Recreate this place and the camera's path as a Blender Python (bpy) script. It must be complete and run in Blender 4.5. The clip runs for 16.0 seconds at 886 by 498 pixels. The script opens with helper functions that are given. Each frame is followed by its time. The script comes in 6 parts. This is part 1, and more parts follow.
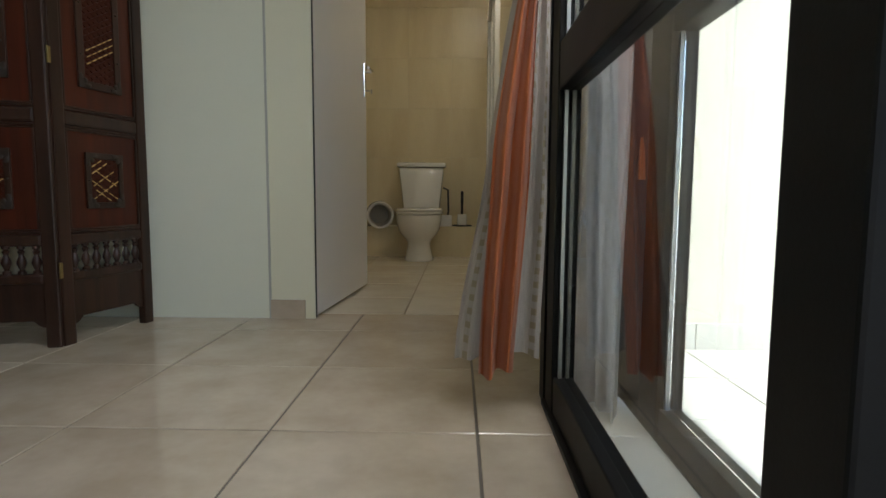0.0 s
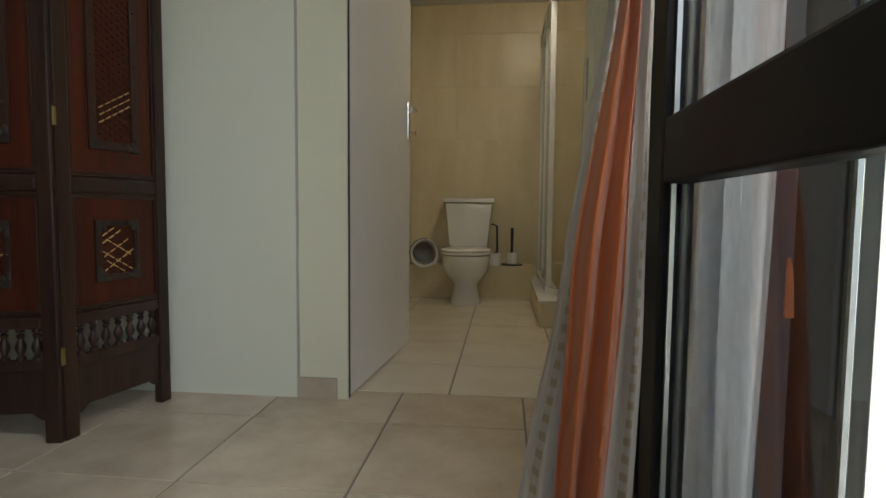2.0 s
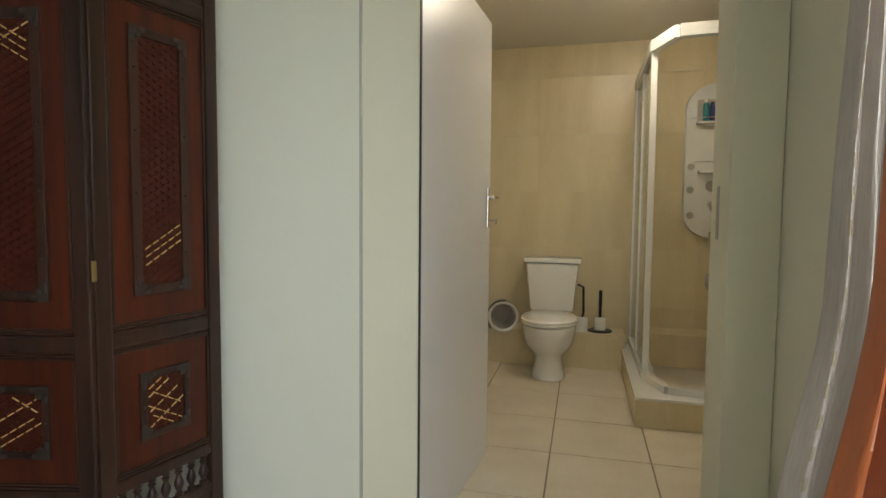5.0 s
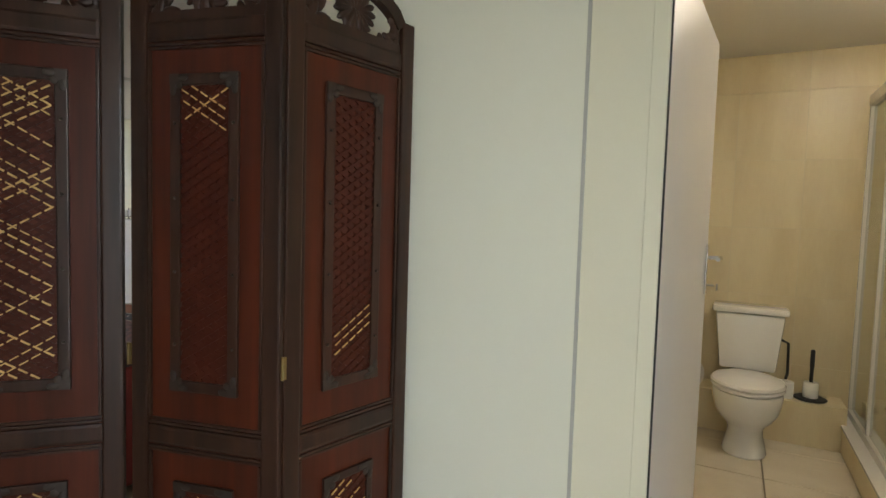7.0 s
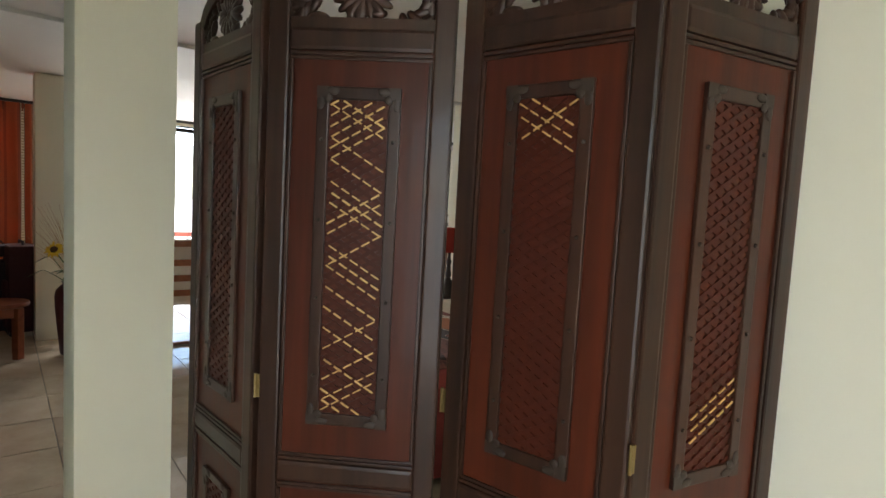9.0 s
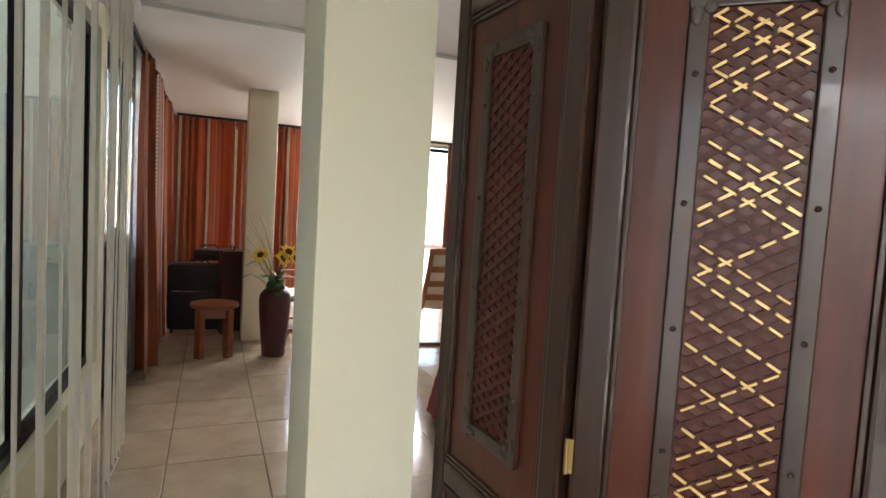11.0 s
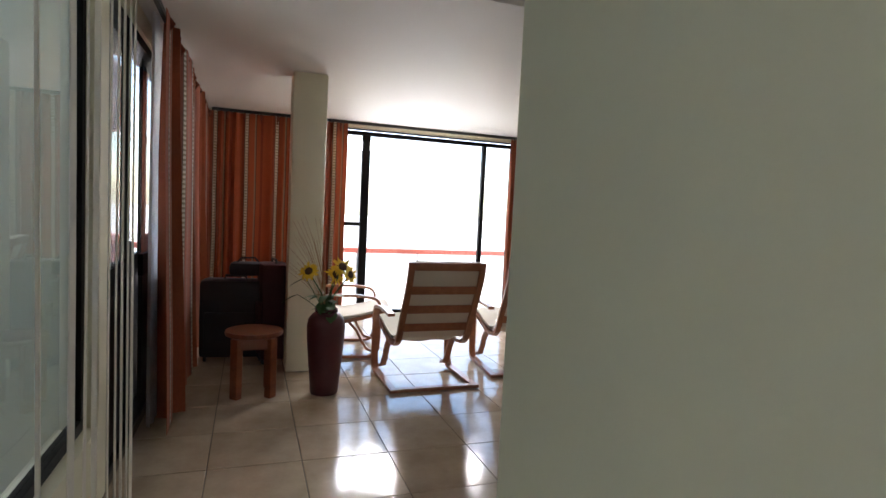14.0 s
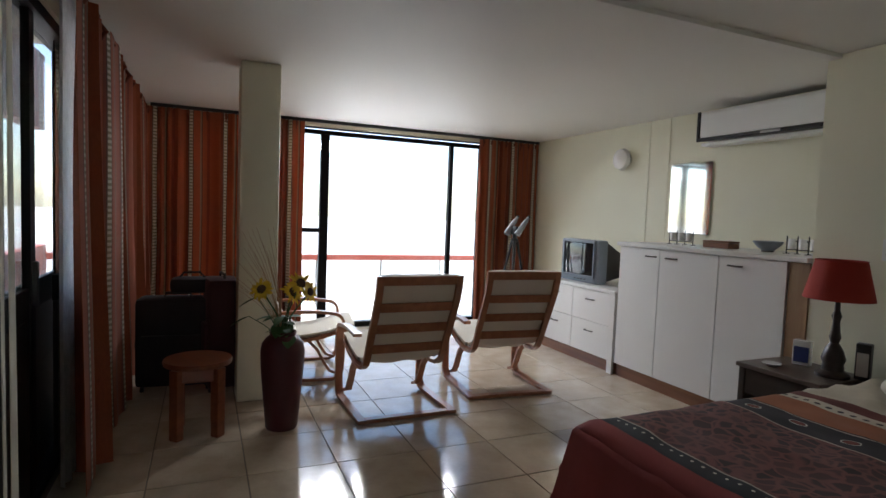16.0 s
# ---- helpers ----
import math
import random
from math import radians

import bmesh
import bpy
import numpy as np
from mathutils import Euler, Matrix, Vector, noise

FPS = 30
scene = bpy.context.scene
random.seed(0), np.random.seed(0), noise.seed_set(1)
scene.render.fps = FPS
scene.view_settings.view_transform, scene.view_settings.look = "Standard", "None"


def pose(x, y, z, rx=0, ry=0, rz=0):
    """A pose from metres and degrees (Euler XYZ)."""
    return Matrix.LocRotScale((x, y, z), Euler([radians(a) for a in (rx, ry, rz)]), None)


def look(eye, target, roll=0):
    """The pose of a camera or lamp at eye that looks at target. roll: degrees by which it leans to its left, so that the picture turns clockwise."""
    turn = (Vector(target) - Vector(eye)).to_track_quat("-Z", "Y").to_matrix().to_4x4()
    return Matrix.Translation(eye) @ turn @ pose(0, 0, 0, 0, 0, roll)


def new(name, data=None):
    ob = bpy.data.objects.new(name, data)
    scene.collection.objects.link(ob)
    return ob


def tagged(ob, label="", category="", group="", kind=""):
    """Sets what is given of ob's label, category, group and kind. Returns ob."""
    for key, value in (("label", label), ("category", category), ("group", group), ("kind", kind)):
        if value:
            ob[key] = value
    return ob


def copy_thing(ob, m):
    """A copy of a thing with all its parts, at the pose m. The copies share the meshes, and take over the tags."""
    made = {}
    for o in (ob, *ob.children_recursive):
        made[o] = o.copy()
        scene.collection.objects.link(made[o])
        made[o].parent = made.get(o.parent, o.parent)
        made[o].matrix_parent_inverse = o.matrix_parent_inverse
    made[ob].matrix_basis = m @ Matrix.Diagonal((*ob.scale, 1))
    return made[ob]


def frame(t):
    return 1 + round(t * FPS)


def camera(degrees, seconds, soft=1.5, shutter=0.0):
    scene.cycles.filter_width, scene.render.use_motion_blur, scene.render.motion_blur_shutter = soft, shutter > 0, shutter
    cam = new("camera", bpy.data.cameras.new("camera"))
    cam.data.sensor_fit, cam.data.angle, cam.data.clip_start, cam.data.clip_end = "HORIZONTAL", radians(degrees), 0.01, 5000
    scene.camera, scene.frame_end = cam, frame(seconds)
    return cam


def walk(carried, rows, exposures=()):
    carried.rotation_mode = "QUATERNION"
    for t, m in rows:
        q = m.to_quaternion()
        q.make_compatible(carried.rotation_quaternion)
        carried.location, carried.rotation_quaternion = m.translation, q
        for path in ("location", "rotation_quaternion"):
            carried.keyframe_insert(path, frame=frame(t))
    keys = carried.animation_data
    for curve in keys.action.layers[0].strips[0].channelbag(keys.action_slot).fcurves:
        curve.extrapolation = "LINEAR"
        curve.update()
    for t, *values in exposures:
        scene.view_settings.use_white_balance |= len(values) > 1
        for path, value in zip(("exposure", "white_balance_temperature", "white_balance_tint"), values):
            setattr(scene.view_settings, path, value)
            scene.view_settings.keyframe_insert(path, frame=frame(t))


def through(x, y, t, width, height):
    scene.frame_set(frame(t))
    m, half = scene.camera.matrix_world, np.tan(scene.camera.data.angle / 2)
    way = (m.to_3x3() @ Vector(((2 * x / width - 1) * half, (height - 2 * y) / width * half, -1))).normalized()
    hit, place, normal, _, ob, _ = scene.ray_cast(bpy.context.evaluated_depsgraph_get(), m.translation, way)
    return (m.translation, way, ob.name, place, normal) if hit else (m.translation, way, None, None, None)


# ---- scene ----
cam = camera(77.4, 16.0)
PATH = [
    (0, (0.408, 0.949, 0.529), (0.353, 2.94, 0.344), 0.3),
    (0.5, (0.411, 1.068, 0.583), (0.354, 3.06, 0.409), 0.1),
    (1, (0.413, 1.129, 0.663), (0.335, 3.121, 0.506), -0.0),
    (1.5, (0.392, 1.181, 0.702), (0.243, 3.17, 0.556), 0.3),
    (2, (0.373, 1.28, 0.726), (0.154, 3.263, 0.589), 0.5),
    (2.5, (0.345, 1.387, 0.789), (0.061, 3.363, 0.665), 0.6),
    (3, (0.316, 1.429, 0.873), (-0.002, 3.399, 0.755), 0.9),
    (3.2, (0.305, 1.46, 0.892), (-0.034, 3.427, 0.772), 1.4),
    (5.3, (0.295, 1.665, 1.175), (-0.213, 3.596, 1.053), 0.4),
    (5.5, (0.229, 1.708, 1.176), (-0.294, 3.634, 1.056), 0.5),
    (6, (0.138, 1.799, 1.232), (-0.496, 3.692, 1.109), 1.1),
    (6.5, (0.038, 1.84, 1.334), (-0.738, 3.678, 1.193), 1.8),
    (6.6, (0.014, 1.848, 1.34), (-0.794, 3.674, 1.221), 1.7),
    (7, (-0.054, 1.851, 1.369), (-0.978, 3.621, 1.248), 1.7),
    (7.1, (-0.082, 1.854, 1.373), (-1.038, 3.606, 1.252), 1.5),
    (7.5, (-0.145, 1.88, 1.398), (-1.271, 3.528, 1.271), 1.9),
    (8, (-0.249, 1.914, 1.414), (-1.545, 3.432, 1.288), 2.3),
    (8.5, (-0.345, 1.942, 1.427), (-1.776, 3.332, 1.288), 2.8),
    (9, (-0.442, 1.924, 1.438), (-1.993, 3.177, 1.282), 3.1),
    (9.5, (-0.56, 1.915, 1.428), (-2.236, 2.995, 1.274), 3.4),
    (10, (-0.709, 1.875, 1.414), (-2.456, 2.836, 1.265), 3.9),
    (10.2, (-0.761, 1.86, 1.407), (-2.531, 2.779, 1.259), 3.8),
    (12.3, (-1.553, 1.907, 1.298), (-3.439, 2.561, 1.172), 3.2),
    (12.5, (-1.654, 1.905, 1.321), (-3.541, 2.552, 1.188), 3.2),
    (13, (-1.792, 1.882, 1.347), (-3.681, 2.524, 1.211), 3.2),
    (13.2, (-1.762, 1.892, 1.337), (-3.659, 2.514, 1.222), 3.5),
    (13.5, (-1.885, 1.879, 1.359), (-3.773, 2.527, 1.224), 3.0),
    (14, (-2.026, 1.879, 1.362), (-3.908, 2.541, 1.231), 2.8),
    (14.5, (-2.172, 1.908, 1.376), (-4.049, 2.587, 1.25), 2.7),
    (15, (-2.273, 1.917, 1.404), (-4.147, 2.603, 1.275), 2.5),
    (15.5, (-2.386, 1.927, 1.406), (-4.248, 2.646, 1.28), 2.3),
    (16, (-2.473, 1.951, 1.403), (-4.304, 2.747, 1.279), 2.2),
]
walk(cam, [(t, look(eye, target, roll)) for t, eye, target, roll in PATH],
     [(0, 1.3, 6350, 10), (1.0, 0.35, 6300, 10), (1.5, 0.6, 6300, 10), (2.0, 1.35, 6400, 10), (2.5, 1.6, 6450, 10), (3.2, 1.9, 6450, 10),
      (5.5, 2.1, 6450, 10), (8.5, 2.45, 6750, 13), (9.5, 2.85, 6900, 13), (10.2, 3.25, 7000, 15), (12.5, 2.85, 6800, 17), (14, 2.5, 6650, 17),
      (15, 2.2, 6450, 15), (16, 1.82, 6350, 14)])

# ---- light ----
world = bpy.data.worlds.new("world")
scene.world = world
world.use_nodes = True
wn = world.node_tree
sky = wn.nodes.new("ShaderNodeTexSky")
sky.sky_type = "NISHITA"
sky.sun_disc = False
sky.sun_elevation, sky.sun_rotation = radians(62), radians(165)
wn.links.new(sky.outputs[0], wn.nodes["Background"].inputs[0])
wn.nodes["Background"].inputs[1].default_value = 0.15
sun = new("sun", bpy.data.lights.new("sun", "SUN"))
sun.data.energy, sun.data.angle, sun.data.color = 3.5, radians(0.5), (1.0, 0.95, 0.87)
sun.matrix_world = look((0, 0, 10), (-0.12, 0.45, 9.12))
# added area lamps standing in for sky light through the tops of the window openings
for nm, at, to, wide, high, power in (("window_skylight", (-9.09, 4.05, 2.18), (-8.1, 3.85, 1.1), 1.9, 0.16, 10.0),
                                      ("door_skylight", (0.99, 1.50, 1.98), (0.62, 2.30, 0.85), 1.2, 0.30, 4.6)):
    lamp = new(nm, bpy.data.lights.new(nm, "AREA"))
    lamp.data.shape, lamp.data.size, lamp.data.size_y = "RECTANGLE", wide, high
    lamp.data.energy, lamp.data.color, lamp.data.spread = power, (0.96, 0.98, 1.0), radians(130)
    lamp.matrix_world = look(at, to)


# ---- materials ----
def material(name, base, rough=0.6, metal=0.0, alt=None, scale=6.0, grain=60.0, bump=0.15, stretch=(1, 1, 1), amount=0.5, spec=0.5, coat=0.0, per_object=0.0, per_island=0.0):
    """Two-scale noise over a base colour, with a fine bump."""
    m = bpy.data.materials.new(name)
    m.use_nodes = True
    n, l = m.node_tree.nodes, m.node_tree.links
    b = n["Principled BSDF"]
    tc = n.new("ShaderNodeTexCoord")
    mp = n.new("ShaderNodeMapping")
    mp.inputs["Scale"].default_value = stretch
    l.new(tc.outputs["Object"], mp.inputs[0])
    big, fine = n.new("ShaderNodeTexNoise"), n.new("ShaderNodeTexNoise")
    big.inputs["Scale"].default_value, fine.inputs["Scale"].default_value = scale, grain
    big.inputs["Detail"].default_value = 5
    fine.inputs["Detail"].default_value = 3
    src = mp.outputs[0]
    if per_object or per_island:
        add = n.new("ShaderNodeVectorMath")
        add.operation = "ADD"
        if per_object:
            rnd = n.new("ShaderNodeObjectInfo").outputs["Random"]
        else:
            rnd = n.new("ShaderNodeNewGeometry").outputs["Random Per Island"]
        mul = n.new("ShaderNodeMath")
        mul.operation = "MULTIPLY"
        mul.inputs[1].default_value = 37.0
        l.new(rnd, mul.inputs[0])
        l.new(src, add.inputs[0])
        l.new(mul.outputs[0], add.inputs[1])
        src = add.outputs[0]
    l.new(src, big.inputs["Vector"])
    l.new(src, fine.inputs["Vector"])
    ramp = n.new("ShaderNodeMapRange")
    ramp.inputs["From Min"].default_value, ramp.inputs["From Max"].default_value = 0.3, 0.7
    l.new(big.outputs["Fac"], ramp.inputs["Value"])
    ramp2 = n.new("ShaderNodeMath")
    ramp2.operation = "MULTIPLY_ADD"
    ramp2.inputs[1].default_value, ramp2.inputs[2].default_value = 0.5, -0.25
    l.new(fine.outputs["Fac"], ramp2.inputs[0])
    tot = n.new("ShaderNodeMath")
    tot.operation = "ADD"
    tot.use_clamp = True
    l.new(ramp.outputs[0], tot.inputs[0])
    l.new(ramp2.outputs[0], tot.inputs[1])
    mix = n.new("ShaderNodeMix")
    mix.data_type = "RGBA"
    alt = alt or tuple(c * 0.86 for c in base)
    mix.inputs[6].default_value = (*[a * amount + c * (1 - amount) for a, c in zip(alt, base)], 1)
    mix.inputs[7].default_value = (*base, 1)
    l.new(tot.outputs[0], mix.inputs[0])
    col = mix.outputs[2]
    l.new(col, b.inputs["Base Color"])
    rr = n.new("ShaderNodeMapRange")
    rr.inputs["To Min"].default_value, rr.inputs["To Max"].default_value = max(rough - 0.06, 0.02), min(rough + 0.08, 1)
    l.new(big.outputs["Fac"], rr.inputs["Value"])
    l.new(rr.outputs[0], b.inputs["Roughness"])
    b.inputs["Metallic"].default_value = metal
    b.inputs["Specular IOR Level"].default_value = spec
    b.inputs["Coat Weight"].default_value = coat
    if bump:
        bp = n.new("ShaderNodeBump")
        bp.inputs["Strength"].default_value = bump
        bp.inputs["Distance"].default_value = 0.002
        l.new(fine.outputs["Fac"], bp.inputs["Height"])
        l.new(bp.outputs[0], b.inputs["Normal"])
    return m


def wood(name, light, dark, rough=0.4, axis=2, rings=14.0, coat=0.2, spec=0.5):
    """Grain stretched along one axis."""
    st = [rings, rings, rings]
    st[axis] = rings * 0.06
    return material(name, light, rough, 0, dark, scale=1.6, grain=9.0, bump=0.12, stretch=st, amount=1.0, coat=coat, per_object=0.3, spec=spec)


M_WALL = material("cream_paint", (0.80, 0.772, 0.60), 0.55, alt=(0.74, 0.712, 0.55), scale=1.3, grain=180, bump=0.08)
M_PANEL = material("pale_panel_paint", (0.80, 0.80, 0.665), 0.38, alt=(0.76, 0.76, 0.625), scale=0.9, grain=120, bump=0.05)
M_CEIL = material("ceiling_paint", (0.80, 0.78, 0.74), 0.6, alt=(0.76, 0.74, 0.70), scale=0.8, grain=90, bump=0.06)
M_WHITE = material("white_paint", (0.82, 0.82, 0.80), 0.35, alt=(0.78, 0.78, 0.75), scale=3, grain=150, bump=0.05)
M_DOORP = material("door_paint", (0.80, 0.80, 0.82), 0.3, alt=(0.76, 0.76, 0.78), scale=2, grain=130, bump=0.06)
M_FLOOR = material("beige_floor_tile", (0.60, 0.50, 0.385), 0.11, alt=(0.46, 0.37, 0.27), scale=5.5, grain=38, bump=0.015, amount=0.9, per_object=1, spec=0.8)
M_BFLOOR = material("cream_floor_tile", (0.72, 0.66, 0.54), 0.16, alt=(0.64, 0.57, 0.45), scale=5, grain=45, bump=0.02, amount=0.8, per_object=1)
M_GROUT = material("grey_grout", (0.20, 0.17, 0.135), 0.8, alt=(0.12, 0.10, 0.08), scale=8, grain=120, bump=0.3)
M_BTILE = material("honey_wall_tile", (0.76, 0.67, 0.46), 0.34, alt=(0.66, 0.55, 0.34), scale=2.0, grain=30, bump=0.02, stretch=(2.5, 2.5, 0.5), amount=0.9, per_object=1)
M_BFGROUT = material("brown_grout", (0.26, 0.215, 0.16), 0.8, alt=(0.18, 0.15, 0.11), scale=8, grain=120, bump=0.3)
M_BGROUT = material("cream_grout", (0.70, 0.63, 0.46), 0.7)
M_ALU = material("dark_bronze_aluminium", (0.006, 0.0055, 0.0055), 0.45, alt=(0.009, 0.008, 0.008), scale=4, grain=200, bump=0.05, spec=0.15)
M_CHROME = material("chrome", (0.75, 0.75, 0.76), 0.12, 1.0, alt=(0.6, 0.6, 0.62), scale=10, bump=0.0)
M_STEEL = material("dull_steel", (0.45, 0.44, 0.42), 0.35, 1.0, scale=20, bump=0.05)
M_BRASS = material("brass", (0.33, 0.24, 0.10), 0.42, 1.0, scale=20, bump=0.05)
M_CERAMIC = material("white_ceramic", (0.85, 0.85, 0.84), 0.08, alt=(0.82, 0.82, 0.80), scale=2, bump=0.0, coat=0.5)
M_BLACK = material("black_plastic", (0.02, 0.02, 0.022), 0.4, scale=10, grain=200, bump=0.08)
M_OUT = material("balcony_plaster", (0.64, 0.62, 0.54), 0.8, scale=2, grain=140, bump=0.2)
M_OUTF = material("balcony_tile", (0.56, 0.55, 0.52), 0.5, alt=(0.50, 0.49, 0.46), scale=4, grain=60, bump=0.1, per_object=1)
M_RED = material("red_oxide_paint", (0.42, 0.10, 0.07), 0.5, scale=5, grain=120, bump=0.1)


def glass(name, tint=(1, 1, 1), rough=0.0):
    m = bpy.data.materials.new(name)
    m.use_nodes = True
    b = m.node_tree.nodes["Principled BSDF"]
    b.inputs["Base Color"].default_value = (*tint, 1)
    b.inputs["Transmission Weight"].default_value = 1
    b.inputs["Roughness"].default_value = rough
    b.inputs["IOR"].default_value = 1.45
    return m


M_GLASS = glass("window_glass", (0.93, 0.97, 0.95))
M_SHGLASS = glass("shower_glass", (0.90, 0.97, 0.93), 0.05)


# ---- building helpers ----
def bm_new():
    return bmesh.new()


def box(bm, x0, x1, y0, y1, z0, z1, bevel=0.0):
    m = Matrix.Translation(((x0 + x1) / 2, (y0 + y1) / 2, (z0 + z1) / 2)) @ Matrix.Diagonal((x1 - x0, y1 - y0, z1 - z0, 1))
    r = bmesh.ops.create_cube(bm, size=1, matrix=m)
    if bevel:
        es = list({e for v in r["verts"] for e in v.link_edges})
        bmesh.ops.bevel(bm, geom=es, offset=bevel, segments=2, affect="EDGES", profile=0.6)
    return bm


def cyl(bm, r0, r1, z0, z1, x=0, y=0, seg=20, m=None):
    mm = Matrix.Translation((x, y, (z0 + z1) / 2))
    bmesh.ops.create_cone(bm, cap_ends=True, segments=seg, radius1=r0, radius2=r1, depth=z1 - z0, matrix=(m or Matrix()) @ mm)
    return bm


def lathe(bm, prof, seg=28, x=0, y=0, sx=1.0, sy=1.0, cap=True):
    """Turn a list of (radius, z) round the upright axis."""
    rings = []
    for r, z in prof:
        rings.append([bm.verts.new((x + sx * r * math.cos(2 * math.pi * k / seg), y + sy * r * math.sin(2 * math.pi * k / seg), z)) for k in range(seg)])
    for a, b in zip(rings, rings[1:]):
        for k in range(seg):
            bm.faces.new((a[k], a[(k + 1) % seg], b[(k + 1) % seg], b[k]))
    if cap and prof[0][0] > 1e-4:
        bm.faces.new(list(reversed(rings[0])))
    if cap and prof[-1][0] > 1e-4:
        bm.faces.new(rings[-1])
    return bm


def sweep(bm, pts, w, h, side=(1, 0, 0), closed=False):
    """A strip of section w (along side) by h along a polyline."""
    side = Vector(side).normalized()
    pts = [Vector(p) for p in pts]
    rings = []
    for i, p in enumerate(pts):
        a = pts[i - 1] if i or closed else p
        b = pts[(i + 1) % len(pts)] if i < len(pts) - 1 or closed else p
        d = (b - a).normalized()
        up = side.cross(d).normalized()
        rings.append([bm.verts.new(p + side * (w / 2 * sx) + up * (h / 2 * sy)) for sx, sy in ((-1, -1), (1, -1), (1, 1), (-1, 1))])
    pairs = list(zip(rings, rings[1:])) + ([(rings[-1], rings[0])] if closed else [])
    for a, b in pairs:
        for k in range(4):
            bm.faces.new((a[k], a[(k + 1) % 4], b[(k + 1) % 4], b[k]))
    if not closed:
        bm.faces.new(list(reversed(rings[0])))
        bm.faces.new(rings[-1])
    bmesh.ops.recalc_face_normals(bm, faces=bm.faces)
    return bm


def tube(bm, pts, r, seg=8):
    """A round rod along a polyline; r may be one radius or one for each point."""
    pts = [Vector(p) for p in pts]
    rs = r if isinstance(r, (list, tuple)) else [r] * len(pts)
    rings = []
    ref = Vector((0.31, 0.17, 0.93))
    for i, p in enumerate(pts):
        d = (pts[min(i + 1, len(pts) - 1)] - pts[max(i - 1, 0)]).normalized()
        u = d.cross(ref)
        if u.length < 1e-3:
            u = d.cross(Vector((1, 0, 0)))
        u.normalize()
        v = d.cross(u)
        rings.append([bm.verts.new(p + (u * math.cos(2 * math.pi * k / seg) + v * math.sin(2 * math.pi * k / seg)) * rs[i]) for k in range(seg)])
    for a, b in zip(rings, rings[1:]):
        for k in range(seg):
            bm.faces.new((a[k], a[(k + 1) % seg], b[(k + 1) % seg], b[k]))
    bm.faces.new(list(reversed(rings[0])))
    bm.faces.new(rings[-1])
    bmesh.ops.recalc_face_normals(bm, faces=bm.faces)
    return bm


def arc(cx, cy, r, a0, a1, n=8):
    return [(cx + r * math.cos(radians(a0 + (a1 - a0) * k / n)), cy + r * math.sin(radians(a0 + (a1 - a0) * k / n))) for k in range(n + 1)]


def finish(name, bm, mat, smooth=False):
    me = bpy.data.meshes.new(name)
    bm.to_mesh(me)
    bm.free()
    me.materials.append(mat)
    if smooth:
        for p in me.polygons:
            p.use_smooth = True
        me.set_sharp_from_angle(angle=radians(40))
    return new(name, me)


def thing(name, label, category, m=None, group="", kind=""):
    ob = new(name)
    ob.empty_display_size = 0.1
    if m is not None:
        ob.matrix_basis = m
    return tagged(ob, label, category, group, kind)


def part(name, bm, mat, parent, label="", smooth=False):
    ob = finish(name, bm, mat, smooth)
    ob.parent = parent
    if label:
        tagged(ob, label)
    return ob


def setting(name, bm, mat, label, category, smooth=False):
    return tagged(finish(name, bm, mat, smooth), label, category, kind="structure")


def boxes(name, mat, label, category, *bs):
    bm = bm_new()
    for b in bs:
        box(bm, *b)
    return setting(name, bm, mat, label, category)


# ---- the large structure ----
CEIL = 2.42          # bedroom ceiling
FAR, NEAR_R = -8.95, 0.76
LEFT, RIGHT = 1.28, 6.08
HEAD_Y, HEAD_X = 5.42, -4.70
W1, W1B = 3.305, 3.42
WELL = (-0.38, 0.60, -1.05, 1.75)

# floor slab (grout bed) with the stair opening left out, then tiles laid on it at the end
boxes("floor", M_GROUT, "beige glazed tile floor with dark grout lines", "floor",
      (FAR - 0.1, WELL[0], 1.0, RIGHT + 0.1, -0.2, -0.004),
      (WELL[0], NEAR_R + 0.1, WELL[3], W1B, -0.2, -0.004),
      (-1.6, WELL[0], -1.2, 1.0, -0.2, -0.004))
boxes("floor_bathroom", M_BFGROUT, "cream tile bathroom floor", "floor", (-0.55, 1.75, W1B, 6.25, -0.2, -0.004))

# walls of the bedroom
boxes("wall_north", M_WALL, "cream painted wall behind the cupboards", "wall", (FAR - 0.15, HEAD_X, RIGHT, RIGHT + 0.15, 0, CEIL + 0.3))
boxes("wall_headboard", M_WALL, "cream painted wall behind the bed head", "wall", (HEAD_X, -1.6, HEAD_Y, RIGHT + 0.15, 0, CEIL + 0.3))
boxes("wall_panel", M_PANEL, "pale painted panel wall beside the bathroom door", "wall", (-1.72, -0.412, W1, W1B, 0, 2.75))
boxes("wall_door_pier", M_WALL, "cream plastered pier beside the bathroom door", "wall", (-0.404, -0.252, W1 + 0.004, W1B, 0, 2.75))
boxes("wall_bedside", M_WALL, "cream painted wall beside the bed", "wall", (-1.72, -1.6, W1B, HEAD_Y, 0, CEIL + 0.3))
boxes("wall_door_lintel", M_WALL, "cream wall over the bathroom door", "wall", (-0.252, NEAR_R, W1, W1B, 2.12, 2.75))
boxes("wall_stair_side", M_WALL, "cream side wall between bathroom door and sliding door", "wall", (NEAR_R, NEAR_R + 0.15, 2.52, W1, 0, 2.75))
boxes("wall_stair_return", M_WALL, "cream wall end beside the sliding door", "wall", (0.71, NEAR_R + 0.15, 2.41, 2.52, 0, 2.75))
boxes("wall_door_post", M_WALL, "cream wall at the latch side of the bathroom door", "wall", (0.712, NEAR_R + 0.15, W1, W1B, 0, 2.12))
